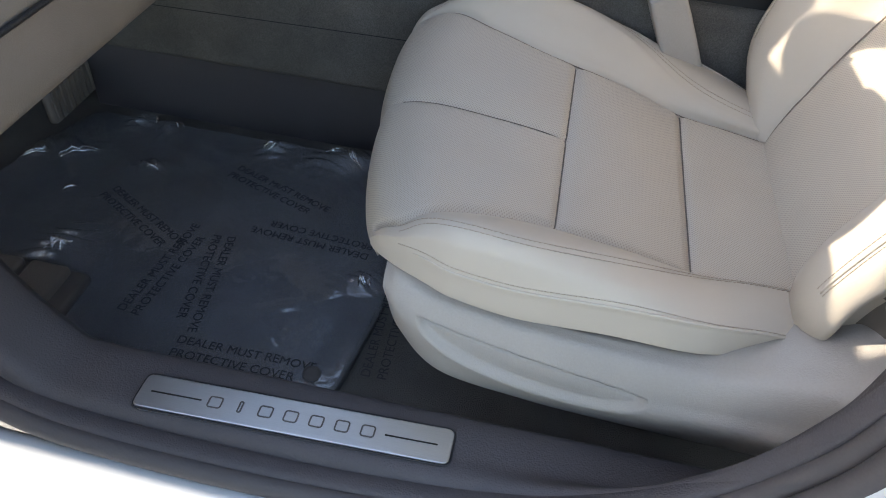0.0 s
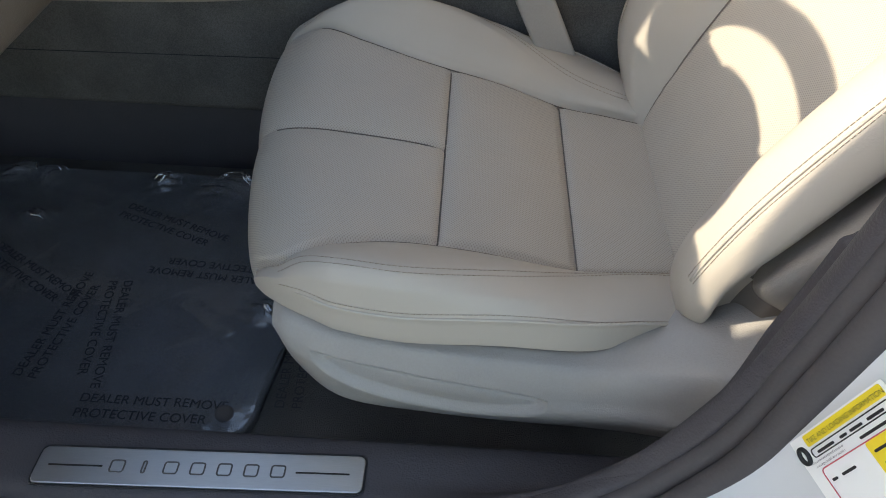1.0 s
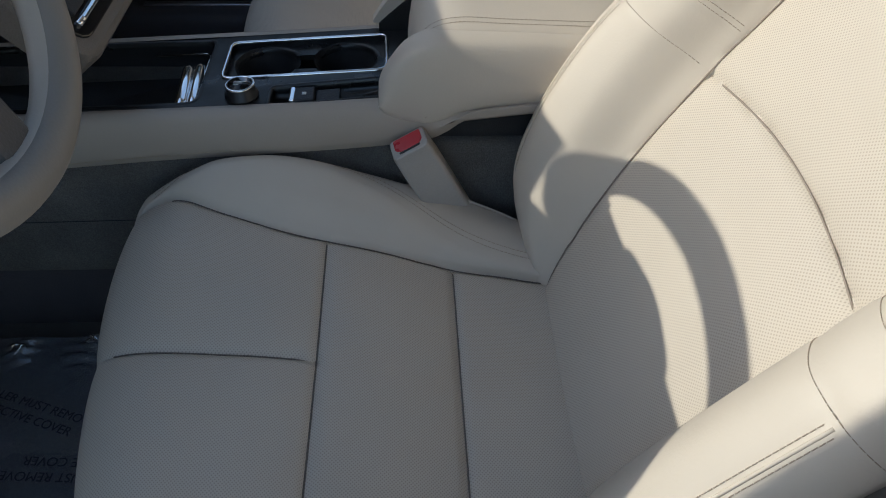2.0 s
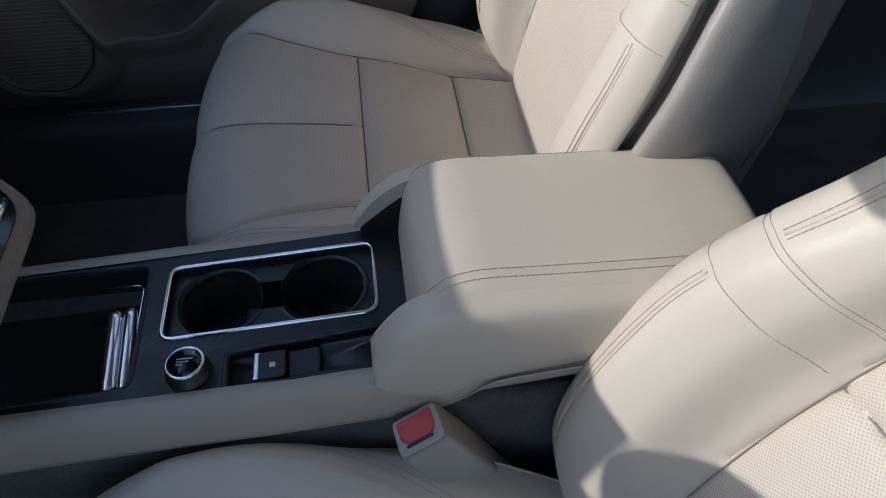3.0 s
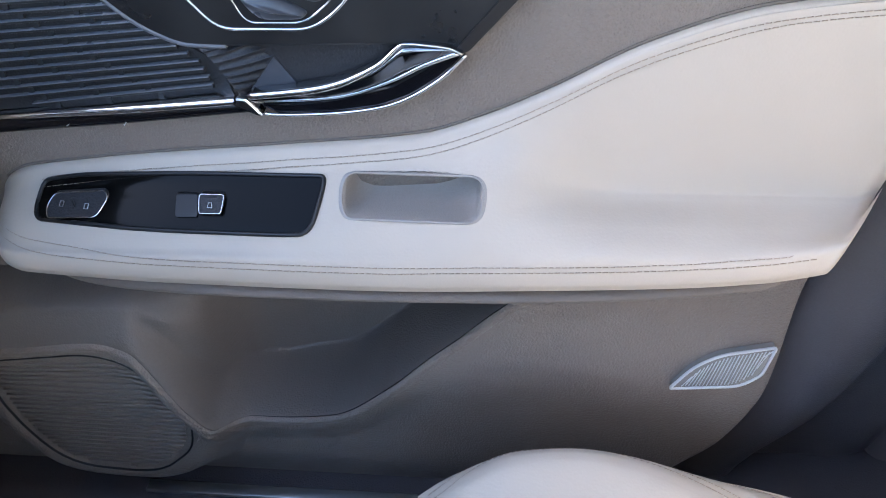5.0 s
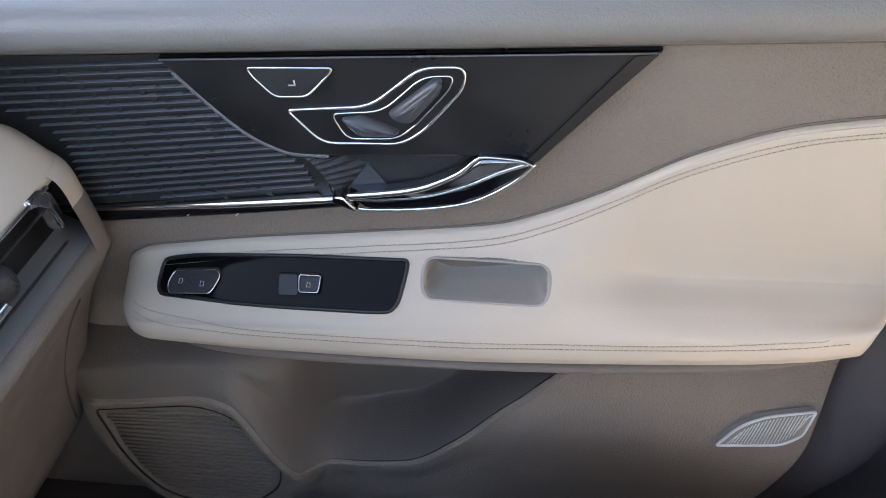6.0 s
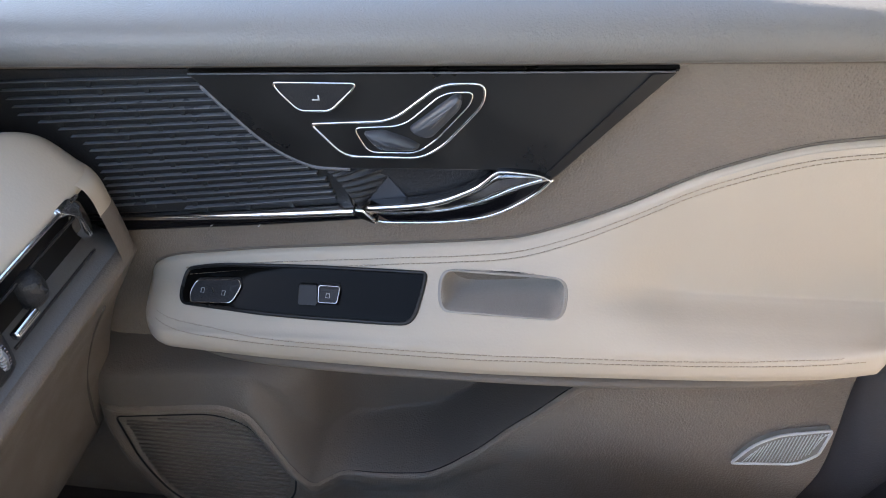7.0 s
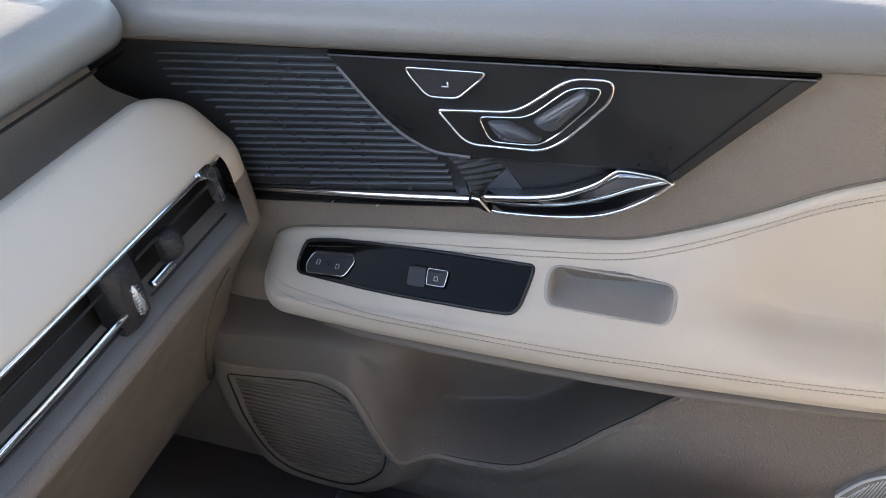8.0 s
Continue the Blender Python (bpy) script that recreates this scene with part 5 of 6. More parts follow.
part("stem", tube([(-0.06, -0.02, 1.10), (0.0, -0.02, 1.17), (0.08, -0.02, 1.215)], 0.012, 10), M["black_plastic"], mirror)
visor = thing("sun_visor", "light cloth sun visor lowered on the passenger side", "sun visor")
part("flap", rbox(-0.06, -0.044, 0.262, 0.56, 1.085, 1.20, 0.008), M["headliner"], visor)
part("hinge", tube([(-0.05, 0.30, 1.195), (0.0, 0.30, 1.21), (0.08, 0.30, 1.215)], 0.008, 8), M["headliner"], visor)


# ---- passenger door ----
door = thing("passenger_door", "closed passenger door with taupe trim and a beige padded armrest", "car door")
REAR = ([0.15, 0.242, 0.301, 0.365, 0.406, 0.494, 0.591, 0.705, 0.80], [0.285, 0.325, 0.368, 0.390, 0.397, 0.408, 0.424, 0.455, 0.485])
RAIL = ([-0.386, -0.369, -0.296, -0.229, -0.198, -0.179, -0.156, -0.138, -0.088, -0.028, 0.031, 0.073, 0.101, 0.129, 0.151, 0.170, 0.182], [0.424, 0.427, 0.433, 0.440, 0.432, 0.404, 0.357, 0.327, 0.318, 0.325, 0.364, 0.399, 0.420, 0.444, 0.461, 0.479, 0.492])
o_speaker = rounded([(-0.355, 0.414), (-0.235, 0.428), (-0.192, 0.414), (-0.163, 0.336), (-0.174, 0.288), (-0.226, 0.236), (-0.325, 0.246), (-0.354, 0.322)], [0.010, 0.03, 0.03, 0.014, 0.02, 0.04, 0.04, 0.05], 7)


def dist_to(o, x, z):
    """Distance to a closed outline, negative inside."""
    best = np.full(np.shape(x), 9.0)
    for (x1, y1), (x2, y2) in zip(o, np.roll(o, -1, 0)):
        ex, ey = x2 - x1, y2 - y1
        t = np.clip(((x - x1) * ex + (z - y1) * ey) / (ex * ex + ey * ey + 1e-15), 0, 1)
        best = np.minimum(best, np.hypot(x - x1 - t * ex, z - y1 - t * ey))
    return np.where(inside(o, x, z), -best, best)


gz, gu = np.meshgrid(np.linspace(0.15, 0.799, 190), np.linspace(0, 1, 300), indexing="ij")
rear = curve_fit(*REAR, gz)
gx = -0.56 + gu * (rear + 0.56)
y = 0.748 - 0.030 * smooth_step(0.50, 0.36, gz)
d_s = dist_to(o_speaker, gx, gz)
above = gz - curve_fit(*RAIL, np.clip(gx, -0.386, RAIL[0][-1]))
# lower part swells round the speaker and along the pocket's rail, then turns in at the bottom
y = y - 0.033 * smooth_step(0.055, 0.012, d_s)
y = y - 0.012 * smooth_step(-0.40, -0.34, gx) * smooth_step(0.10, 0.0, gx) * smooth_step(-0.055, -0.010, above) * smooth_step(0.53, 0.49, gz)
y = y + 0.022 * smooth_step(0.25, 0.15, gz)
y = y + 0.005 * smooth_step(0.004, -0.004, d_s)
y = y + 0.035 * smooth_step(0.985, 1.0, gu)
P = np.stack([gx, y, gz], -1)
fx, fz = face_mean(gx), face_mean(gz)
hole = (face_mean(above) > 0.0) & (fx > -0.384) & (fx < RAIL[0][-1] - 0.002) & (fz < 0.492)
FACE = P
trim = part("trim_panel", grid_mesh(P, ~hole, flip=False), M["taupe"], door, "taupe grained trim panel")


def trim_y(x, z):
    """Depth of the trim panel's face at x, z."""
    f = min(max((z - 0.15) / (0.799 - 0.15) * 189, 0.0), 188.0)
    i = int(f)
    a, b = (float(np.interp(x, FACE[n, :, 0], FACE[n, :, 1])) for n in (i, i + 1))
    return a + (b - a) * (f - i)


# pocket: a rolled lip along the rail, shallow above the speaker and deep towards the rear
px = np.linspace(-0.386, RAIL[0][-1], 190)
pz = curve_fit(*RAIL, px)
slope_z = np.gradient(pz, px)
nx, nz = -slope_z / np.hypot(slope_z, 1), 1 / np.hypot(slope_z, 1)
edge_y = np.array([trim_y(a - 0.008 * c, b - 0.008 * d) for a, b, c, d in zip(px, pz, nx, nz)])
for _ in range(10):
    pad = np.r_[edge_y[:1], edge_y, edge_y[-1:]]
    edge_y = 0.5 * pad[1:-1] + 0.25 * (pad[:-2] + pad[2:])
rows = [np.stack([px + d * nx, edge_y + h, pz + d * nz], 1) for d, h in ((-0.011, 0.0015), (-0.007, -0.0010), (-0.003, -0.0020), (-0.0005, -0.0012), (0.0012, 0.0020))]
part("pocket_lip", grid_mesh(np.array(rows), flip=False), M["taupe"], trim, "rolled pocket lip")
deep = curve_fit([-0.386, -0.30, -0.20, -0.165, -0.12, -0.05, 0.05, 0.141], [0.003, 0.010, 0.018, 0.034, 0.068, 0.088, 0.092, 0.092], px)
wide = 0.016 + 0.030 * smooth_step(-0.08, -0.18, px)
rows = []
for t in np.linspace(0, 1, 44) ** 2.2:
    z = pz + 0.0012 + (0.497 - pz) * t
    back = np.minimum(edge_y + 0.002 + deep * smooth_step(0, 1, np.minimum((z - pz) / wide, 1)), 0.845)
    back = back + (np.maximum(back, 0.752) - back) * smooth_step(0.55, 1.0, t)
    rows.append(np.stack([px + 0.0012 * nx, back, z], 1))
# trim plastic in a darker tone, for the shade inside the pocket
part("map_pocket", grid_mesh(np.array(rows), flip=False), M["pocket"], trim, "taupe pocket liner, darkened for the shade inside")

# speaker grille: fine horizontal ribs
grille = part("speaker_grille", tube([(a, 0.5 * (trim_y(*((np.array([a, b]) - o_speaker.mean(0)) * 0.96 + o_speaker.mean(0))) + trim_y(*((np.array([a, b]) - o_speaker.mean(0)) * 1.04 + o_speaker.mean(0)))) - 0.0004, b) for a, b in o_speaker], 0.0013, 8, True), M["ink"], door, "dark ribbed speaker grille")
inner_o = (o_speaker - o_speaker.mean(0)) * 0.92 + o_speaker.mean(0)
for z in np.arange(0.240, 0.428, 0.0072):
    lo = [a for a in np.linspace(-0.39, -0.16, 240) if inside(inner_o, a, z)]
    if len(lo) > 4:
        part("rib", tube([(a, trim_y(a, z) - 0.0012, z) for a in np.linspace(lo[0], lo[-1], 9)], 0.0013, 6), M["grille"], grille)

# upper pad along the window sill
P = []
for x in np.linspace(-0.60, 0.50, 60):
    pr = spline([(0.746, 0.7965), (0.734, 0.799), (0.722, 0.805), (0.716, 0.816), (0.7195, 0.829), (0.736, 0.8395), (0.77, 0.846), (0.82, 0.848), (0.86, 0.842), (0.865, 0.80)], 44)
    P.append([(x, a, b) for a, b in pr])
part("sill_pad", grid_mesh(np.array(P), flip=True), M["dash_pad"], door, "dark grey grained upper pad")

# dark tube for the shade in the joint below the pad
part("joint_line", tube([(x, 0.7445, 0.7950) for x in np.linspace(-0.50, 0.46, 12)], 0.0022, 6), M["seam"], door, "dark tube for the shade in a joint")
# gloss black control panel
o_ctrl = rounded([(-0.174, 0.7915), (0.200, 0.7925), (0.114, 0.699), (0.07, 0.7055), (-0.060, 0.7045), (-0.087, 0.706), (-0.114, 0.720), (-0.135, 0.741), (-0.157, 0.769)], [0.001, 0.002, 0.004, 0.004, 0.006, 0.01, 0.02, 0.02, 0.02], 5)
flat = lambda u, v, h: (u, 0.748 - h, v)
panel = part("control_panel", prism(o_ctrl, flat, 0, 0.010, 0.002), M["satin_black"], door, "gloss black control panel", smooth=False)
part("edge_line", tube([flat(a, b, 0.009) for a, b in o_ctrl if a < -0.05 and b < 0.788], 0.0018, 6), M["ridge"], panel, "satin edge")
part("top_line", tube([flat(a, 0.7905, 0.0105) for a in np.linspace(-0.172, 0.196, 12)], 0.0008, 6), M["ridge"], panel, "thin satin line")
part("facet", prism([(0.181, 0.789), (0.1965, 0.7895), (0.112, 0.7005), (0.1055, 0.7025)], lambda u, v, h: (u, 0.7368 - h + 0.06 * max(0.0, (u - 0.93 * (v - 0.70) - 0.096)), v), 0, 0.001), M["satin_black"], panel, smooth=False)


def outline_tube(name, o, h, r, mat, parent, label=""):
    return part(name, tube([flat(a, b, h) for a, b in o], r, 8, True), M[mat], parent, label)


# memory / seat heating button
o_b = rounded([(-0.103, 0.7838), (-0.036, 0.7828), (-0.040, 0.777), (-0.060, 0.7595), (-0.086, 0.7595), (-0.100, 0.777)], 0.006)
btn = part("seat_button", prism(o_b, flat, 0.008, 0.0125, 0.001), M["slate"], panel, "charcoal seat button", smooth=False)
outline_tube("rim", o_b, 0.0118, 0.0011, "chrome", btn, "chrome rim")
part("mark", rbox(-0.073, -0.067, 0.7352, 0.7362, 0.7690, 0.7700, 0), M["icon"], btn)
part("mark", rbox(-0.0682, -0.067, 0.7352, 0.7362, 0.7690, 0.7735, 0), M["icon"], btn)
# seat-shaped adjuster
o_a = rounded([(-0.079, 0.7475), (-0.012, 0.7505), (0.030, 0.782), (0.063, 0.782), (0.0605, 0.765), (0.026, 0.728), (0.008, 0.7175), (-0.056, 0.718)], [0.004, 0.014, 0.012, 0.010, 0.010, 0.016, 0.012, 0.012])
adj = part("seat_adjuster", prism(o_a, flat, 0.006, 0.0112, 0.001), M["satin_black"], panel, "gloss black seat adjuster", smooth=False)
outline_tube("rim", o_a, 0.0110, 0.0013, "chrome", adj, "chrome rim")
o_in = rounded([(-0.044, 0.7445), (-0.003, 0.7465), (0.031, 0.775), (0.054, 0.7755), (0.050, 0.765), (0.020, 0.733), (0.005, 0.7225), (-0.035, 0.7225)], [0.006, 0.012, 0.010, 0.008, 0.008, 0.014, 0.010, 0.008])
outline_tube("inner_rim", o_in, 0.0116, 0.0008, "chrome", adj, "thin chrome line")
part("lever", pillow(rounded([(0.0006, 0.7455), (0.0395, 0.7745), (0.0455, 0.7735), (0.0435, 0.763), (0.0185, 0.737), (0.0080, 0.7385)], 0.004), lambda u, v, h: flat(u, v, 0.010 + h), 0.008, 0.005, True), M["lever"], adj, "charcoal backrest lever")
part("lever", pillow(rounded([(-0.0370, 0.7415), (-0.020, 0.7435), (-0.0015, 0.7365), (0.0095, 0.7300), (0.004, 0.7255), (-0.0250, 0.7255)], 0.004), lambda u, v, h: flat(u, v, 0.010 + h), 0.008, 0.005, True), M["lever"], adj, "charcoal cushion lever")

# ribbed black field with staggered bars
field = part("ribbed_field", prism([(-0.50, 0.632), (-0.060, 0.664), (-0.066, 0.690), (-0.088, 0.704), (-0.122, 0.727), (-0.155, 0.778), (-0.174, 0.7915), (-0.50, 0.7915)], flat, 0, 0.003), M["black_plastic"], door, "black ribbed trim field", smooth=False)


def field_end(z):
    return float(np.interp(z, [0.640, 0.662, 0.690, 0.704, 0.720, 0.741, 0.769, 0.7915], [-0.072, -0.070, -0.078, -0.094, -0.118, -0.139, -0.161, -0.177]))


def field_low(x):
    return 0.632 + (x + 0.50) * 0.0727


def slat_z(row, x):
    """Height of a bar: the rows fan out a little towards the dashboard."""
    return 0.7840 - 0.0068 * row + (0.018 + 0.0048 * row) * (x + 0.17)


for row in range(22):
    stop = min((x for x in np.linspace(-0.19, -0.06, 120)), key=lambda x: abs(x - field_end(slat_z(row, x))))
    begin = float(np.interp(row, [0, 4, 6, 8, 10, 14, 20], [-0.352, -0.345, -0.312, -0.294, -0.288, -0.290, -0.296]))
    xs = [x for x in np.linspace(begin, stop, 60) if field_low(x) + 0.004 < slat_z(row, x) < 0.789]
    if len(xs) < 4:
        continue
    ends = [(xs[0], slat_z(row, xs[0])), (xs[-1], slat_z(row, xs[-1]))]
    # dark bar, and a paler strip that paints its lit top edge
    for name, lo, hi, front, mat, label in (("slat", -0.0010, 0.0016, 0.0062, "slat", ""), ("ridge", 0.0016, 0.0027, 0.0074, "ridge", "pale strip drawn as the bar's lit top edge")):
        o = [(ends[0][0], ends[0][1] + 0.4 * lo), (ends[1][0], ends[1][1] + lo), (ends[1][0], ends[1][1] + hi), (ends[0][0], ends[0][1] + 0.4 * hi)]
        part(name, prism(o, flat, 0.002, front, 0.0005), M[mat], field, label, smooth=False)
    # small bridges across the slot below the bar, stepping along from row to row
    first = -0.2270 + 0.0084 * row
    for x in [first + 0.0424 * k for k in range(-4, 3)]:
        if xs[0] + 0.012 < x < xs[-1] - 0.028:
            z = slat_z(row, x) - 0.0032
            part("bridge", prism([(x, z - 0.0022), (x + 0.004, z - 0.0022), (x + 0.0046, z + 0.0022), (x + 0.0006, z + 0.0022)], flat, 0.002, 0.0048), M["slat"], field, smooth=False)

# inner handle: dark scoop, fluted edge, chrome strip and pull
handle = part("door_handle", prism(rounded([(-0.075, 0.705), (0.075, 0.706), (0.102, 0.699), (0.066, 0.667), (0.010, 0.652), (-0.045, 0.656)], 0.008), flat, 0, 0.002), M["slate"], door, "black handle scoop", smooth=False)
lefts = spline([(-0.076, 0.7045), (-0.069, 0.697), (-0.063, 0.687), (-0.058, 0.677), (-0.052, 0.667)], 120)
rights = spline([(-0.056, 0.7065), (-0.036, 0.7055), (-0.024, 0.694), (-0.036, 0.678), (-0.046, 0.667)], 120)
P = []
for k in range(120):
    flute = 0.0013 * (1 - abs(math.sin(math.pi * 8 * k / 119)) ** 0.7 * 2)
    P.append([flat(*(lefts[k] + (rights[k] - lefts[k]) * q), 0.0085 * math.cos(0.5 * math.pi * q) + 0.0015 + flute * min(1.0, 6 * q + 0.2)) for q in np.linspace(0, 1, 12)])
part("fluted_edge", grid_mesh(np.array(P), flip=True), M["slate"], handle, "fluted charcoal edge")
part("scoop_facet", prism([(-0.046, 0.668), (-0.024, 0.694), (-0.010, 0.673)], flat, 0.001, 0.0035), M["lever"], handle, smooth=False)


def ribbon(rows, n=40, m=10):
    """A bar with a rounded face: rows of x, z low, z high, height."""
    P = []
    for x, z0, z1, h in spline(rows, n):
        P.append([flat(x, z0 + (z1 - z0) * (0.5 - 0.5 * math.cos(math.pi * k)), 0.001 + h * math.sin(math.pi * k) ** 0.6) for k in np.linspace(0, 1, m)])
    return grid_mesh(np.array(P), flip=True)


part("chrome_strip", ribbon([(-0.50, 0.626, 0.632, 0.006), (-0.308, 0.6400, 0.6445, 0.008), (-0.230, 0.6445, 0.6510, 0.010), (-0.145, 0.6505, 0.6595, 0.013), (-0.056, 0.6595, 0.6690, 0.016)]), M["chrome"], handle, "chrome strip")
part("gloss_strip", ribbon([(-0.50, 0.612, 0.626, 0.004), (-0.318, 0.624, 0.6400, 0.004), (-0.236, 0.631, 0.6448, 0.005), (-0.149, 0.639, 0.6508, 0.006), (-0.050, 0.650, 0.6598, 0.007)]), M["piano"], handle, "gloss black strip")
part("lock_mark", tube([flat(a, b, 0.0058) for a, b in ((-0.20, 0.6375), (-0.196, 0.6400), (-0.155, 0.6435), (-0.150, 0.6410), (-0.153, 0.6385))], 0.0006, 5), M["icon"], handle)
P = []
for x, z0, z1 in spline([(-0.042, 0.6640, 0.6710), (-0.011, 0.6655, 0.6745), (0.013, 0.6670, 0.6785), (0.031, 0.6705, 0.6840), (0.053, 0.6780, 0.6950), (0.068, 0.6850, 0.7075), (0.074, 0.6880, 0.7095), (0.087, 0.6945, 0.7088), (0.102, 0.7015, 0.7068), (0.111, 0.7010, 0.7028)], 70):
    P.append([flat(x, z0 + (z1 - z0) * k, 0.001 + 0.0150 * (1 - abs(2 * k - 1) ** 8) + 0.0035 * k) for k in 0.5 - 0.5 * np.cos(math.pi * np.linspace(0, 1, 18))])
part("pull", grid_mesh(np.array(P), flip=True), M["mirror_black"], handle, "polished dark door pull")
part("pull_edge", tube(spline([flat(a, b, 0.0175) for a, b in ((-0.043, 0.6705), (-0.011, 0.6738), (0.013, 0.6775), (0.031, 0.6832), (0.053, 0.6945), (0.0675, 0.7075), (0.0735, 0.7097), (0.087, 0.7090), (0.102, 0.7068), (0.111, 0.7025))], 70), np.r_[np.full(20, 0.0030), np.linspace(0.0030, 0.0010, 22), np.full(28, 0.0010)], 8), M["chrome"], handle, "chrome upper edge")
part("pull_sweep", tube(spline([flat(a, b, 0.0130) for a, b in ((-0.042, 0.6642), (0.002, 0.6660), (0.032, 0.6705), (0.061, 0.6810), (0.084, 0.6925), (0.108, 0.7020))], 50), np.r_[np.full(24, 0.0012), np.linspace(0.0012, 0.0024, 26)], 8), M["chrome"], handle, "chrome lower edge")
low_o = rounded([(-0.040, 0.6590), (-0.015, 0.6598), (0.015, 0.6635), (0.059, 0.6745), (0.086, 0.6895), (0.100, 0.7005), (0.111, 0.6975), (0.097, 0.682), (0.073, 0.666), (0.049, 0.657), (0.014, 0.652), (-0.029, 0.6505)], 0.004, 4)
part("pull_base", prism(low_o, flat, 0.0, 0.008, 0.002), M["piano"], handle, "gloss black base")
part("lower_line", tube(spline([flat(a, b, 0.008) for a, b in ((-0.049, 0.661), (-0.041, 0.6535), (-0.029, 0.650), (0.014, 0.6515), (0.049, 0.6565), (0.073, 0.6655), (0.097, 0.6815), (0.113, 0.698))], 50), 0.0016, 8), M["chrome"], handle, "thin chrome line")
part("joint", prism(rounded([(-0.060, 0.6605), (-0.056, 0.6672), (-0.047, 0.6665), (-0.036, 0.6520), (-0.041, 0.6515)], 0.002, 3), flat, 0.0, 0.014, 0.002), M["chrome"], handle, "small chrome joint")

# padded armrest and insert
ZU = ([-0.284, -0.281, -0.271, -0.252, -0.205, -0.164, -0.026, 0.076, 0.124, 0.169, 0.229, 0.286, 0.347, 0.43], [0.568, 0.577, 0.5865, 0.5940, 0.6005, 0.6055, 0.6175, 0.628, 0.644, 0.666, 0.703, 0.726, 0.734, 0.738])
ZL = ([-0.284, -0.281, -0.271, -0.245, -0.19, -0.133, 0.03, 0.176, 0.353, 0.385, 0.43], [0.556, 0.548, 0.5415, 0.5365, 0.532, 0.5285, 0.526, 0.532, 0.546, 0.552, 0.566])
X = np.concatenate([np.linspace(-0.284, -0.23, 40)[:-1], np.linspace(-0.23, 0.415, 380)])
rows, marks = [], []
for x in X:
    zu, zl = float(curve_fit(*ZU, x)), float(curve_fit(*ZL, x))
    tip = min(max((x + 0.2846) / 0.042, 0.0), 1.0)
    grow = math.sqrt(1 - (1 - tip) ** 2)
    fade = (1 - float(smooth_step(0.402, 0.4155, x))) ** 0.5
    out_y = 0.742 - 0.064 * grow * fade
    mid = 0.605 if zu > 0.64 else zu - 0.030
    wall = 0.7385
    tall = float(smooth_step(0.11, 0.23, x))
    T = zu - zl
    k = min(1.0, T / 0.085)
    near = [(0.7385, zl + 0.94 * T), (0.730, zl + 0.82 * T), (0.715, zl + 0.69 * T), (0.700, zl + 0.56 * T), (0.688, zl + 0.41 * T)]
    far = [(0.741, zu - 0.008), (0.7405, 0.5 * (zu + 0.600)), (0.7395, 0.597), (0.733, 0.5835), (0.704, 0.5785)]
    pr = [(0.749, zu + 0.003 * k), (0.743, zu)]
    pr += [((1 - tall) * a[0] + tall * b[0], (1 - tall) * a[1] + tall * b[1]) for a, b in zip(near, far)]
    pr += [(0.6805 + 0.0015 * tall, (1 - tall) * (zl + 0.030 * k) + tall * max(zl + 0.030 * k, 0.5705)), (0.6775, zl + 0.018 * k), (0.6795, zl + 0.006 * k), (0.690, zl - 0.002 * k), (0.748, zl - 0.010 * k)]
    pr = [(0.746 - (0.746 - a) * grow * fade if a < 0.744 else a, b) for a, b in pr]
    rows.append([(x + (float(curve_fit(*REAR, b)) - 0.004 - 0.415) * float(smooth_step(0.12, 0.415, x)) - 0.5 * max(0.744 - a, 0) * float(smooth_step(0.26, 0.415, x)), a, b) for a, b in spline(pr, 200)])
P = np.array(rows)
o_cupm = rounded([(0.018, 0.6050), (0.125, 0.6110), (0.123, 0.5865), (0.019, 0.5825)], [0.011, 0.011, 0.012, 0.011], 9)
PX, PZ = P[..., 0], P[..., 2]
hollow = inside((o_cupm - o_cupm.mean(0)) * 1.045 + o_cupm.mean(0), face_mean(PX), face_mean(PZ)) & (face_mean(P[..., 1]) < 0.745)
armrest = part("door_armrest", grid_mesh(P, ~hollow, flip=True), M["leather"], door, "beige leather armrest and insert")


# dark tube for the shade where armrest and trim meet
part("crease", tube(P[6::3, 2] + [0, -0.0008, 0.0012], 0.0012, 6), M["seam"], armrest, "dark tube for the shade in a joint")


def skin_y(x, z):
    """Depth of the armrest's face at x, z."""
    i = int(np.argmin(np.abs(X - x)))
    cols = P[max(i - 6, 0) : i + 7, 20:160]
    return float(np.mean([np.interp(-z, -c[:, 2], c[:, 1]) for c in cols]))


def skin_line(table, dz, x0, x1):
    pts = []
    for i in range(0, len(X), 4):
        if x0 < X[i] < x1:
            z = float(curve_fit(*table, X[i])) + dz
            j = 20 + int(np.argmin(np.abs(P[i, 20:160, 2] - z)))
            pts.append(P[i, j] + [0, -0.0008, 0.0002])
    p = np.array(pts)
    pad = np.vstack([p[:1]] * 2 + [p] + [p[-1:]] * 2)
    return sum(pad[k : k + len(p)] for k in range(5)) / 5


lines = [skin_line(ZU, -0.0060, -0.242, 0.408), skin_line(ZU, -0.0105, -0.242, 0.408), skin_line(ZL, 0.0235, -0.262, 0.392), skin_line(ZL, 0.0280, -0.262, 0.392)]
part("stitching", stitches(lines), M["stitch"], armrest, "taupe thread", kind="stuff")
c = o_cupm.mean(0)
rings = []
for k, dep in ((1.09, 0.0012), (1.07, -0.0008), (1.03, -0.0013), (1.0, 0.0006), (0.985, 0.006), (0.965, 0.015), (0.93, 0.025), (0.86, 0.033), (0.70, 0.038), (0.4, 0.040), (0.02, 0.040)):
    q = (o_cupm - c) * k + c
    q = np.vstack([q, q[:1]])
    rings.append([(a, skin_y(a, b) + dep, b - 0.20 * max(dep, 0)) for a, b in q])
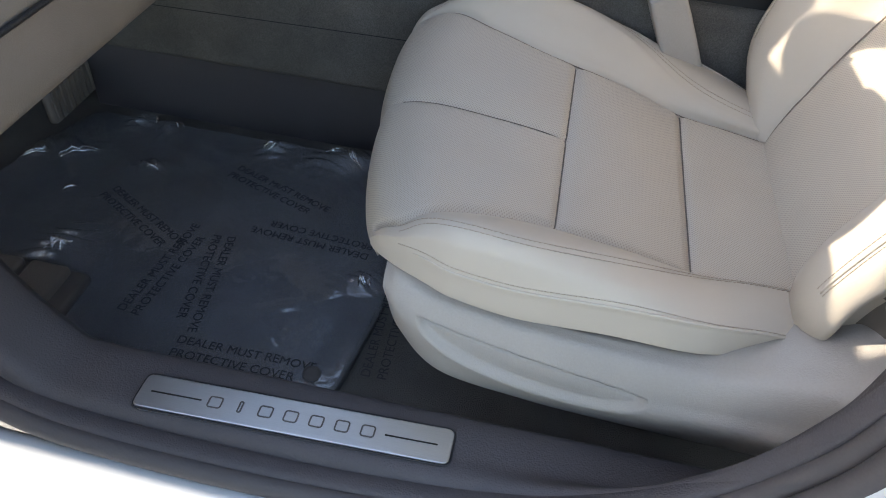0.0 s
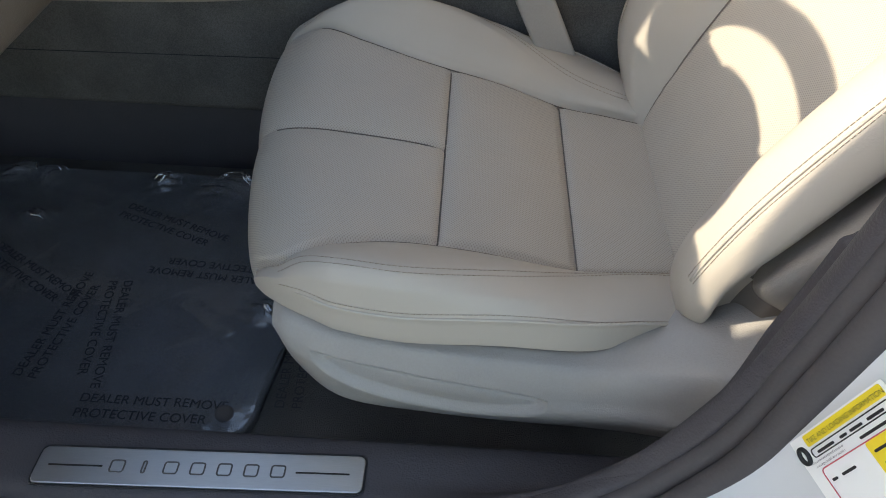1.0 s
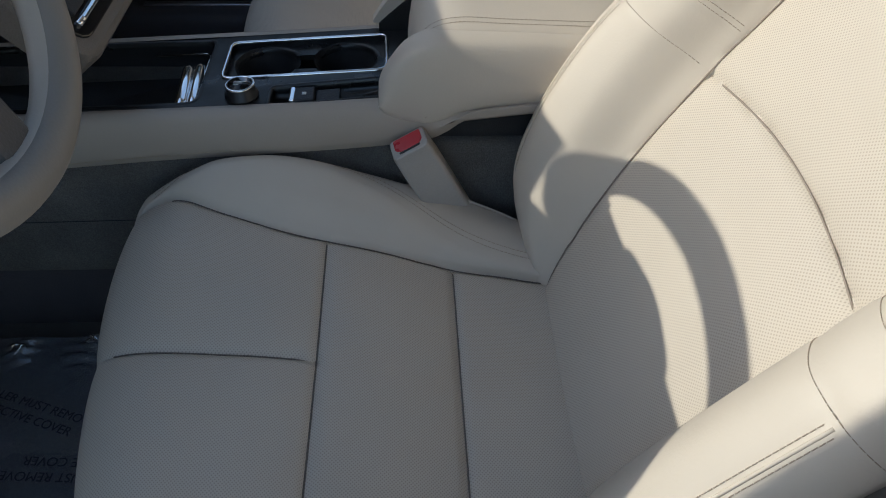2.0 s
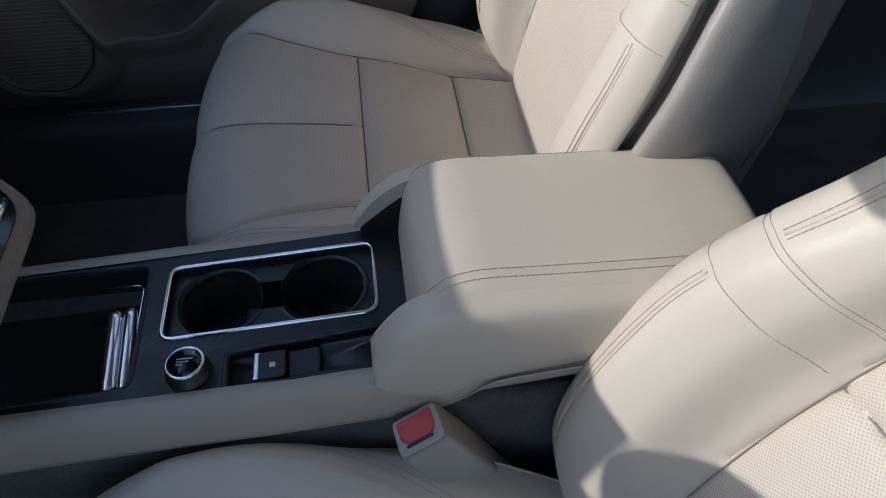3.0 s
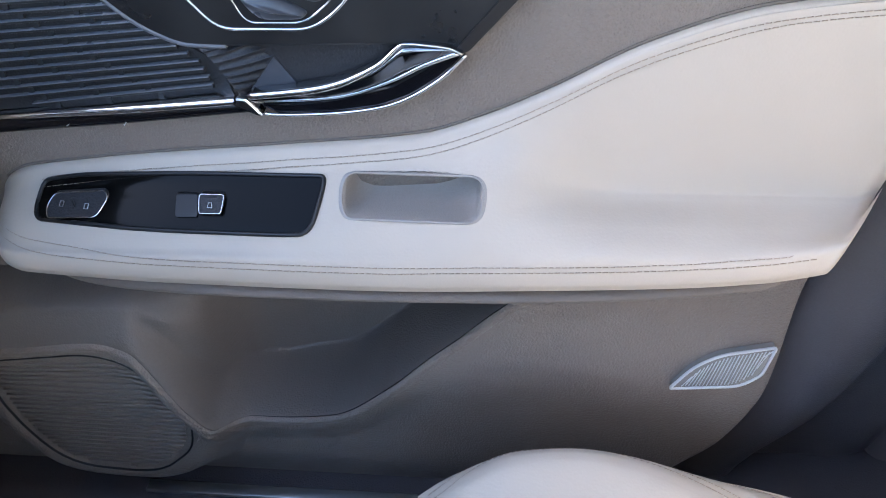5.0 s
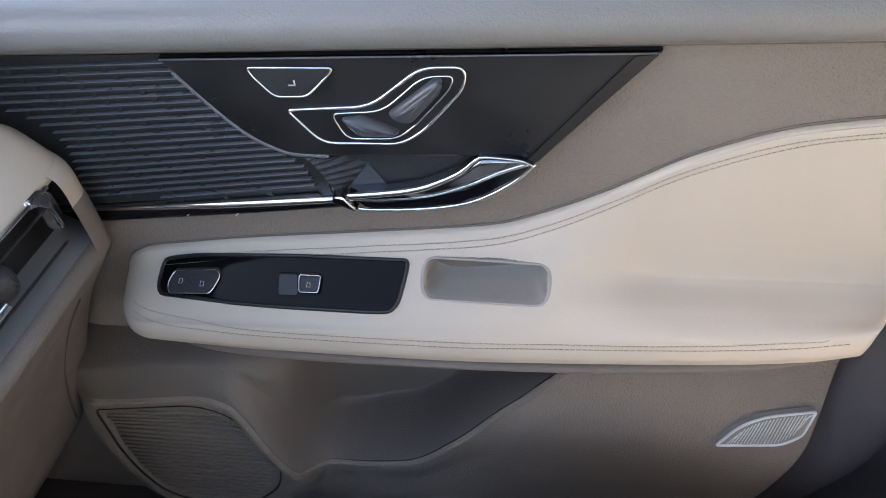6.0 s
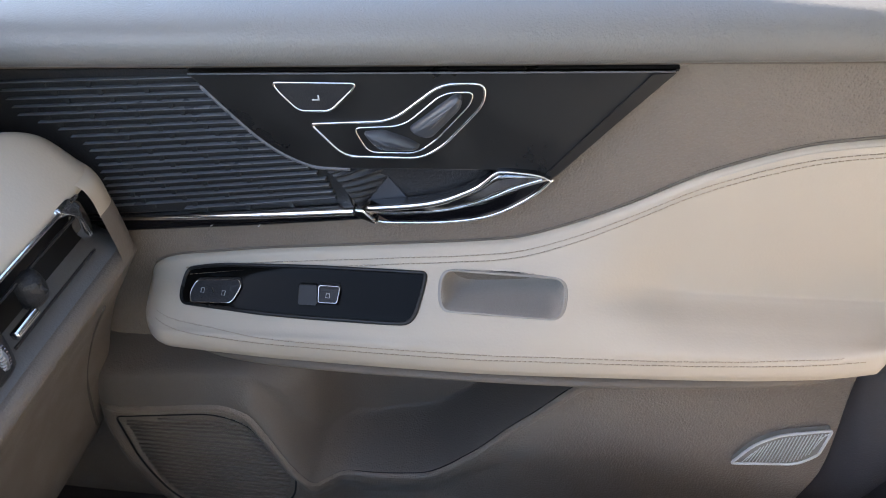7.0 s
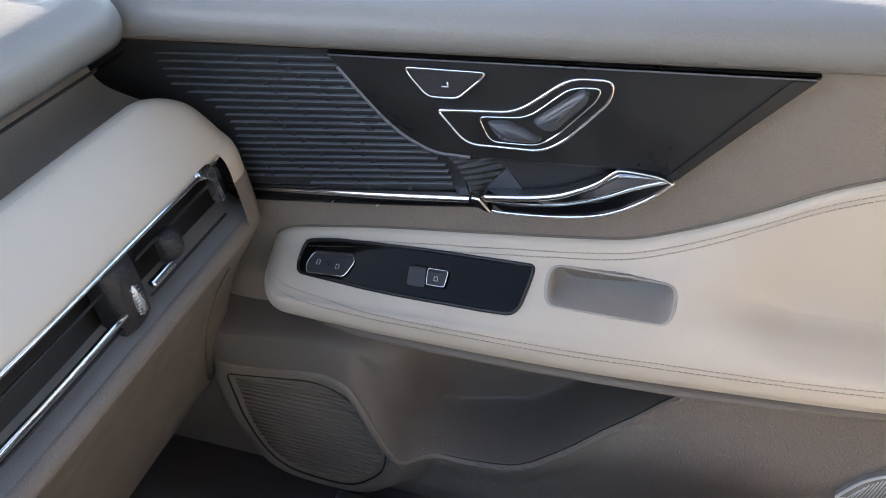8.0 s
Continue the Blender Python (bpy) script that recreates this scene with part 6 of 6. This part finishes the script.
cup = part("pull_cup", grid_mesh(np.array(rings), flip=True), M["beige_plastic"], armrest, "beige plastic pull cup")
part("rim", tube([(a, skin_y(a, b) - 0.0004, b) for a, b in (o_cupm - c) * 1.03 + c], 0.0011, 6, True), M["beige_plastic"], cup)
part("underside", ribbon([(-0.27, 0.520, 0.534, 0.03), (-0.19, 0.508, 0.528, 0.058), (0.0, 0.504, 0.522, 0.062), (0.2, 0.508, 0.527, 0.060), (0.34, 0.518, 0.538, 0.050), (0.372, 0.524, 0.541, 0.020)]), M["taupe_soft"], armrest, "taupe underside")

# switch plate
o_p = rounded([(-0.236, 0.5735), (-0.236, 0.5905), (-0.200, 0.5960), (-0.109, 0.6005), (0.003, 0.6030), (0.001, 0.594), (-0.006, 0.573), (-0.030, 0.572), (-0.127, 0.5715)], [0.011, 0.011, 0.03, 0.02, 0.010, 0.01, 0.012, 0.010, 0.03], 6)
on_sw = lambda u, v, h: (u, skin_y(u, v) - 0.0014 - h, v)
face = inside(o_p, face_mean(PX), face_mean(PZ)) & (face_mean(P[..., 1]) < 0.744)
lift = P + np.array([0, -0.0014, 0.0])
sw = part("switch_plate", grid_mesh(lift, face, flip=True), M["deep_black"], armrest, "gloss black switch plate")
part("edge", tube([on_sw(a, b, -0.0004) for a, b in o_p], 0.0019, 8, True), M["satin_black"], sw)
o_l = rounded([(-0.2215, 0.5860), (-0.1775, 0.5895), (-0.1735, 0.5865), (-0.1805, 0.5775), (-0.2225, 0.5755), (-0.2255, 0.5800)], 0.004)
lock = part("lock_button", prism(o_l, on_sw, 0, 0.0045, 0.001), M["slate"], sw, "charcoal lock button", smooth=False)
part("rim", tube([on_sw(a, b, 0.0036) for a, b in o_l], 0.0006, 6, True), M["chrome"], lock, "thin chrome rim")
part("split", rbox(-0.0004, 0.0004, -0.0005, 0.0005, -0.005, 0.005, 0), M["ink"], lock).matrix_basis = Matrix.Translation(on_sw(-0.2005, 0.5825, 0.0060))
for u in (-0.212, -0.190):
    part("mark", tube([on_sw(u + a, 0.583 + 0.7 * b, 0.0062) for a, b in ((-0.0016, -0.002), (0.0016, -0.002), (0.0016, 0.0012), (-0.0016, 0.0012))], 0.00035, 5, True), M["icon"], lock)
o_w = rounded([(-0.0965, 0.5920), (-0.0760, 0.5925), (-0.0770, 0.5835), (-0.0950, 0.5830)], 0.002)
win = part("window_switch", prism(o_w, on_sw, 0, 0.006, 0.0015), M["slate"], sw, "charcoal window switch", smooth=False)
part("rim", tube([on_sw(a, b, 0.0054) for a, b in o_w], 0.0005, 6, True), M["chrome"], win, "thin chrome rim")
part("mark", tube([on_sw(-0.0863 + a, 0.5875 + 0.7 * b, 0.0070) for a, b in ((-0.0018, -0.0013), (0.0018, -0.0013), (0.0013, 0.002), (-0.0013, 0.002))], 0.00035, 5, True), M["icon"], win)
part("finger_dip", prism(rounded([(-0.1165, 0.5905), (-0.0985, 0.5910), (-0.0965, 0.5800), (-0.1150, 0.5795)], 0.002), on_sw, 0, 0.0026, 0.0005), M["satin_black"], sw, smooth=False)

# courtesy lamp with a crosshatched lens
o_c = rounded([(0.2935, 0.3840), (0.312, 0.4090), (0.334, 0.4225), (0.379, 0.4325), (0.3715, 0.4030), (0.355, 0.3895)], [0.003, 0.012, 0.01, 0.003, 0.004, 0.01], 5)
low = lambda u, v, h: (u, 0.7180 + 0.22 * (v - 0.39) - h, v)
lamp = part("courtesy_lamp", prism(o_c, low, -0.004, 0.003, 0.002), M["lens"], door, "clear ribbed courtesy lamp lens", smooth=False)
part("frame", tube([low(a, b, 0.003) for a, b in o_c], 0.0014, 6, True), M["icon"], lamp, "pale clear rim")
for k in range(26):
    u = 0.308 + 0.0031 * k
    zz = [b for b in np.linspace(0.37, 0.43, 60) if inside((o_c - o_c.mean(0)) * 0.9 + o_c.mean(0), u, b)]
    if len(zz) > 3:
        part("lens_rib", tube([low(u - 0.004, zz[0], 0.0032), low(u + 0.004, zz[-1], 0.0032)], 0.0005, 5), M["icon"], lamp)

# ---- driver's footwell: mat under a printed plastic cover ----
mat_o = rounded([(-0.02, -0.590), (0.005, -0.42), (0.0, -0.115), (-0.14, -0.106), (-0.60, -0.106), (-0.66, -0.35), (-0.64, -0.618), (-0.30, -0.618)], [0.03, 0.03, 0.03, 0.05, 0.03, 0.05, 0.02, 0.03])
mat = thing("floor_mat", "charcoal carpet floor mat under clear plastic", "floor mat")
part("carpet_layer", prism(mat_o, lambda u, v, h: (u, v, 0.05 + h), 0, 0.012, 0.004), M["mat"], mat, smooth=False)
clip = part("anchor", tube([(-0.052, -0.556, 0.060), (-0.052, -0.556, 0.066), (-0.052, -0.556, 0.0665)], [0.012, 0.011, 0.006], 20), M["taupe_dark"], mat, "grey anchor button")
cover = thing("plastic_cover", "clear plastic film with black printed warnings over the mat", "plastic cover")
CREASES = [(-0.15, -0.13, 0.6, 0.045), (-0.11, -0.125, 0.3, 0.035), (-0.26, -0.13, 1.2, 0.03), (-0.50, -0.12, 1.0, 0.025), (-0.45, -0.13, 2.0, 0.022), (-0.59, -0.225, 0.2, 0.045), (-0.43, -0.23, 0.3, 0.02), (-0.46, -0.43, 0.9, 0.05), (-0.035, -0.39, 0.4, 0.025)]
rng = np.random.default_rng(5)
gx, gy = np.meshgrid(np.linspace(-0.66, 0.0, 190), np.linspace(-0.615, -0.108, 150), indexing="ij")
hz = np.zeros_like(gx)
for k in range(26):
    cx, cy, th = rng.uniform(-0.6, 0.0), rng.uniform(-0.6, -0.15), rng.uniform(0, math.pi)
    a, b = (gx - cx) * math.cos(th) + (gy - cy) * math.sin(th), -(gx - cx) * math.sin(th) + (gy - cy) * math.cos(th)
    hz += rng.uniform(0.0005, 0.0020) * np.exp(-((a / rng.uniform(0.03, 0.09)) ** 2) - (b / rng.uniform(0.004, 0.012)) ** 2)
hz += 0.004 * np.exp(-(((gx + 0.05) / 0.06) ** 2) - ((gy + 0.20) / 0.05) ** 2) * np.sin(60 * gx + 90 * gy) ** 2
for px, py, th, wide in CREASES:
    a, b = (gx - px) * math.cos(th) + (gy - py) * math.sin(th), -(gx - px) * math.sin(th) + (gy - py) * math.cos(th)
    fan = np.exp(-((a / wide) ** 2) - (b / (0.6 * wide)) ** 2)
    hz += fan * (0.013 * np.abs(np.sin(120 * b + 20 * a + 5 * np.sin(30 * a))) + 0.003 * np.abs(np.sin(310 * b - 60 * a)))
part("film", grid_mesh(np.stack([gx, gy, 0.0645 + hz], -1), inside((mat_o - mat_o.mean(0)) * 0.985 + mat_o.mean(0), face_mean(gx), face_mean(gy))), M["film"], cover, "clear wrinkled film")

# tubes added to draw glints on the film, in small bunches: centre, direction, spread, count, length
for cx, cy, turn, fan, count, size in ((-0.130, -0.128, 2.5, 0.5, 6, 0.050), (-0.160, -0.120, 0.3, 1.0, 4, 0.030), (-0.264, -0.138, 0.9, 1.0, 3, 0.026), (-0.482, -0.118, 1.9, 0.2, 1, 0.022), (-0.432, -0.118, 2.3, 0.3, 2, 0.030), (-0.457, -0.433, 0.7, 1.2, 7, 0.034), (-0.630, -0.250, 0.5, 0.15, 3, 0.050), (-0.570, -0.226, 0.6, 0.1, 2, 0.075), (-0.426, -0.236, 0.4, 0.6, 3, 0.020), (-0.514, -0.318, 0.8, 0.1, 1, 0.022), (-0.030, -0.397, 1.2, 1.3, 5, 0.024)):
    for k in range(count):
        th = turn + fan * rng.uniform(-1, 1)
        ox, oy, half = cx + 0.30 * size * rng.uniform(-1, 1), cy + 0.16 * size * rng.uniform(-1, 1), 0.5 * size * rng.uniform(0.5, 1.0)
        bend = rng.uniform(-0.25, 0.25)
        line = []
        for q in np.linspace(-1, 1, 9):
            x, y = ox + half * (q * math.cos(th) - bend * q * q * math.sin(th)), oy + half * (q * math.sin(th) + bend * q * q * math.cos(th))
            x, y = min(max(x, -0.65), -0.012), min(max(y, -0.60), -0.112)
            line.append((x, y, 0.0655 + float(hz[int((x + 0.66) / 0.66 * 189), int((y + 0.615) / 0.507 * 149)]) + 0.004 * (1 - q * q)))
        part("glint", tube(line, [0.0003 + 0.0016 * (1 - q * q) for q in np.linspace(-1, 1, 9)], 6), M["glint"], cover, "thin tube drawn as a glint on the film")


def words(body, x, y, z, size, spin, parent, mat, name="print", tilt=(0, 0)):
    cu = bpy.data.curves.new(name, "FONT")
    cu.body, cu.size, cu.extrude = body, size, 0.0002
    ob = bpy.data.objects.new(name, cu)
    scene.collection.objects.link(ob)
    bpy.context.view_layer.update()
    me = bpy.data.meshes.new_from_object(ob.evaluated_get(bpy.context.evaluated_depsgraph_get()))
    bpy.data.objects.remove(ob)
    me.materials.clear()
    out = part(name, me, mat, parent, smooth=False)
    me.transform(Matrix.Translation((x, y, 0)) @ pose(0, 0, 0, 0, 0, spin))
    for v in me.vertices:
        # the print lies on the wrinkled film
        i, j = int(np.clip((v.co.x + 0.66) / 0.66 * 189, 0, 189)), int(np.clip((v.co.y + 0.615) / 0.507 * 149, 0, 149))
        v.co.z += 0.0652 + float(hz[i, j])
    return out


for x, y, spin in ((-0.232, -0.552, 0), (-0.248, -0.352, -83), (-0.318, -0.522, 83), (0.018, -0.545, 92), (-0.30, -0.20, -20), (-0.04, -0.335, 176), (-0.46, -0.30, -30), (-0.06, -0.22, -12)):
    for k, text in enumerate(("DEALER MUST REMOVE", "PROTECTIVE COVER")):
        a = radians(spin)
        words(text, x + 0.021 * k * math.sin(a), y - 0.021 * k * math.cos(a), 0.0700, 0.0175, spin, cover, M["print"])

# footrest of three pads beside the sill, and the brake pedal
rest = thing("footrest", "grey plastic footrest with dark gaps beside the sill", "footrest")
part("base", rbox(-0.600, -0.385, -0.585, -0.480, 0.060, 0.078, 0.006), M["taupe_dark"], rest, "dark base")
for x in (-0.592, -0.527, -0.462):
    part("pad", rbox(x, x + 0.054, -0.580, -0.485, 0.070, 0.090, 0.005), M["pocket"], rest, "grey pad")
pedal = thing("brake_pedal", "grey ribbed rubber brake pedal", "pedal")
part("pad", rbox(-0.622, -0.605, -0.20, -0.08, 0.085, 0.150, 0.008), M["pocket"], pedal)
for k in range(9):
    part("rib", rbox(-0.606, -0.602, -0.193 + 0.0125 * k, -0.187 + 0.0125 * k, 0.091, 0.144, 0.001), M["pocket"], pedal)
part("arm", tube([(-0.62, -0.14, 0.12), (-0.68, -0.14, 0.25), (-0.74, -0.14, 0.45)], 0.010, 8), M["black_plastic"], pedal)

# ---- tyre label on the painted jamb ----
lab = thing("tire_label", "white tyre loading label with a yellow heading on the door jamb", "label")
u_ax = Vector((0.19, -0.10, 0.98)).normalized()
v_ax = Vector((-0.44, 0.90, 0.03))
v_ax = (v_ax - u_ax * v_ax.dot(u_ax)).normalized()
n_ax = u_ax.cross(v_ax)
l_org = Vector((0.455, -0.773, 0.413))


def on_label(u, v, h):
    return tuple(l_org + u_ax * (0.78 * u) + v_ax * (0.78 * v) + n_ax * (0.0090 + h))


def lab_rect(name, u0, u1, v0, v1, h, mat, label=""):
    return part(name, prism(rounded([(u0, v0), (u1, v0), (u1, v1), (u0, v1)], 0.002, 3), on_label, 0, h), M[mat], lab, label, smooth=False)


lab_rect("sheet", -0.006, 0.108, -0.075, 0.014, 0.0005, "label_white")
lab_rect("heading", 0.010, 0.104, 0.003, 0.0125, 0.0008, "label_yellow", "yellow heading bar")
lab_rect("panel", 0.060, 0.104, -0.052, -0.016, 0.0008, "label_yellow", "yellow notice panel")


def lab_words(text, u, v, size):
    cu = bpy.data.curves.new("print", "FONT")
    cu.body, cu.size = text, 0.78 * size
    ob = bpy.data.objects.new("print", cu)
    scene.collection.objects.link(ob)
    bpy.context.view_layer.update()
    me = bpy.data.meshes.new_from_object(ob.evaluated_get(bpy.context.evaluated_depsgraph_get()))
    bpy.data.objects.remove(ob)
    me.materials.clear()
    m = Matrix((u_ax, v_ax, n_ax)).transposed().to_4x4()
    me.transform(Matrix.Translation(Vector(on_label(u, v, 0.0012))) @ m)
    part("print", me, M["ink"], lab, smooth=False)


lab_words("TIRE AND LOADING INFORMATION", 0.013, 0.0050, 0.0056)
lab_words("The combined weight of occupants", 0.004, -0.0098, 0.0027)
lab_words("and cargo should never exceed :", 0.006, -0.0132, 0.0027)
for u0, u1, v0 in ((0.016, 0.036, -0.0035), (0.044, 0.052, -0.0035), (0.056, 0.070, -0.0035), (0.076, 0.094, -0.0035), (0.060, 0.100, -0.0115), (0.012, 0.018, -0.026), (0.024, 0.040, -0.026), (0.064, 0.098, -0.024), (0.066, 0.096, -0.034), (0.064, 0.090, -0.044)):
    lab_rect("text_bar", u0, u1, v0 - 0.0011, v0 + 0.0011, 0.0011, "ink")
for o in (rounded([(0.010, -0.0062), (0.104, -0.0062), (0.104, 0.0006), (0.010, 0.0006)], 0.003), rounded([(0.008, -0.070), (0.106, -0.070), (0.106, -0.0155), (0.008, -0.0155)], 0.004)):
    part("frame_line", tube([on_label(a, b, 0.0010) for a, b in o], 0.0004, 5, True), M["ink"] if o[0][1] > -0.01 and o[:, 1].min() > -0.02 else M["label_red"], lab)
part("tire_icon", tube([on_label(0.001 + 0.0042 * math.cos(t), -0.001 + 0.0062 * math.sin(t), 0.0012) for t in np.linspace(0, 2 * np.pi, 28, endpoint=False)], 0.0016, 6, True), M["ink"], lab, "printed black tyre icon")
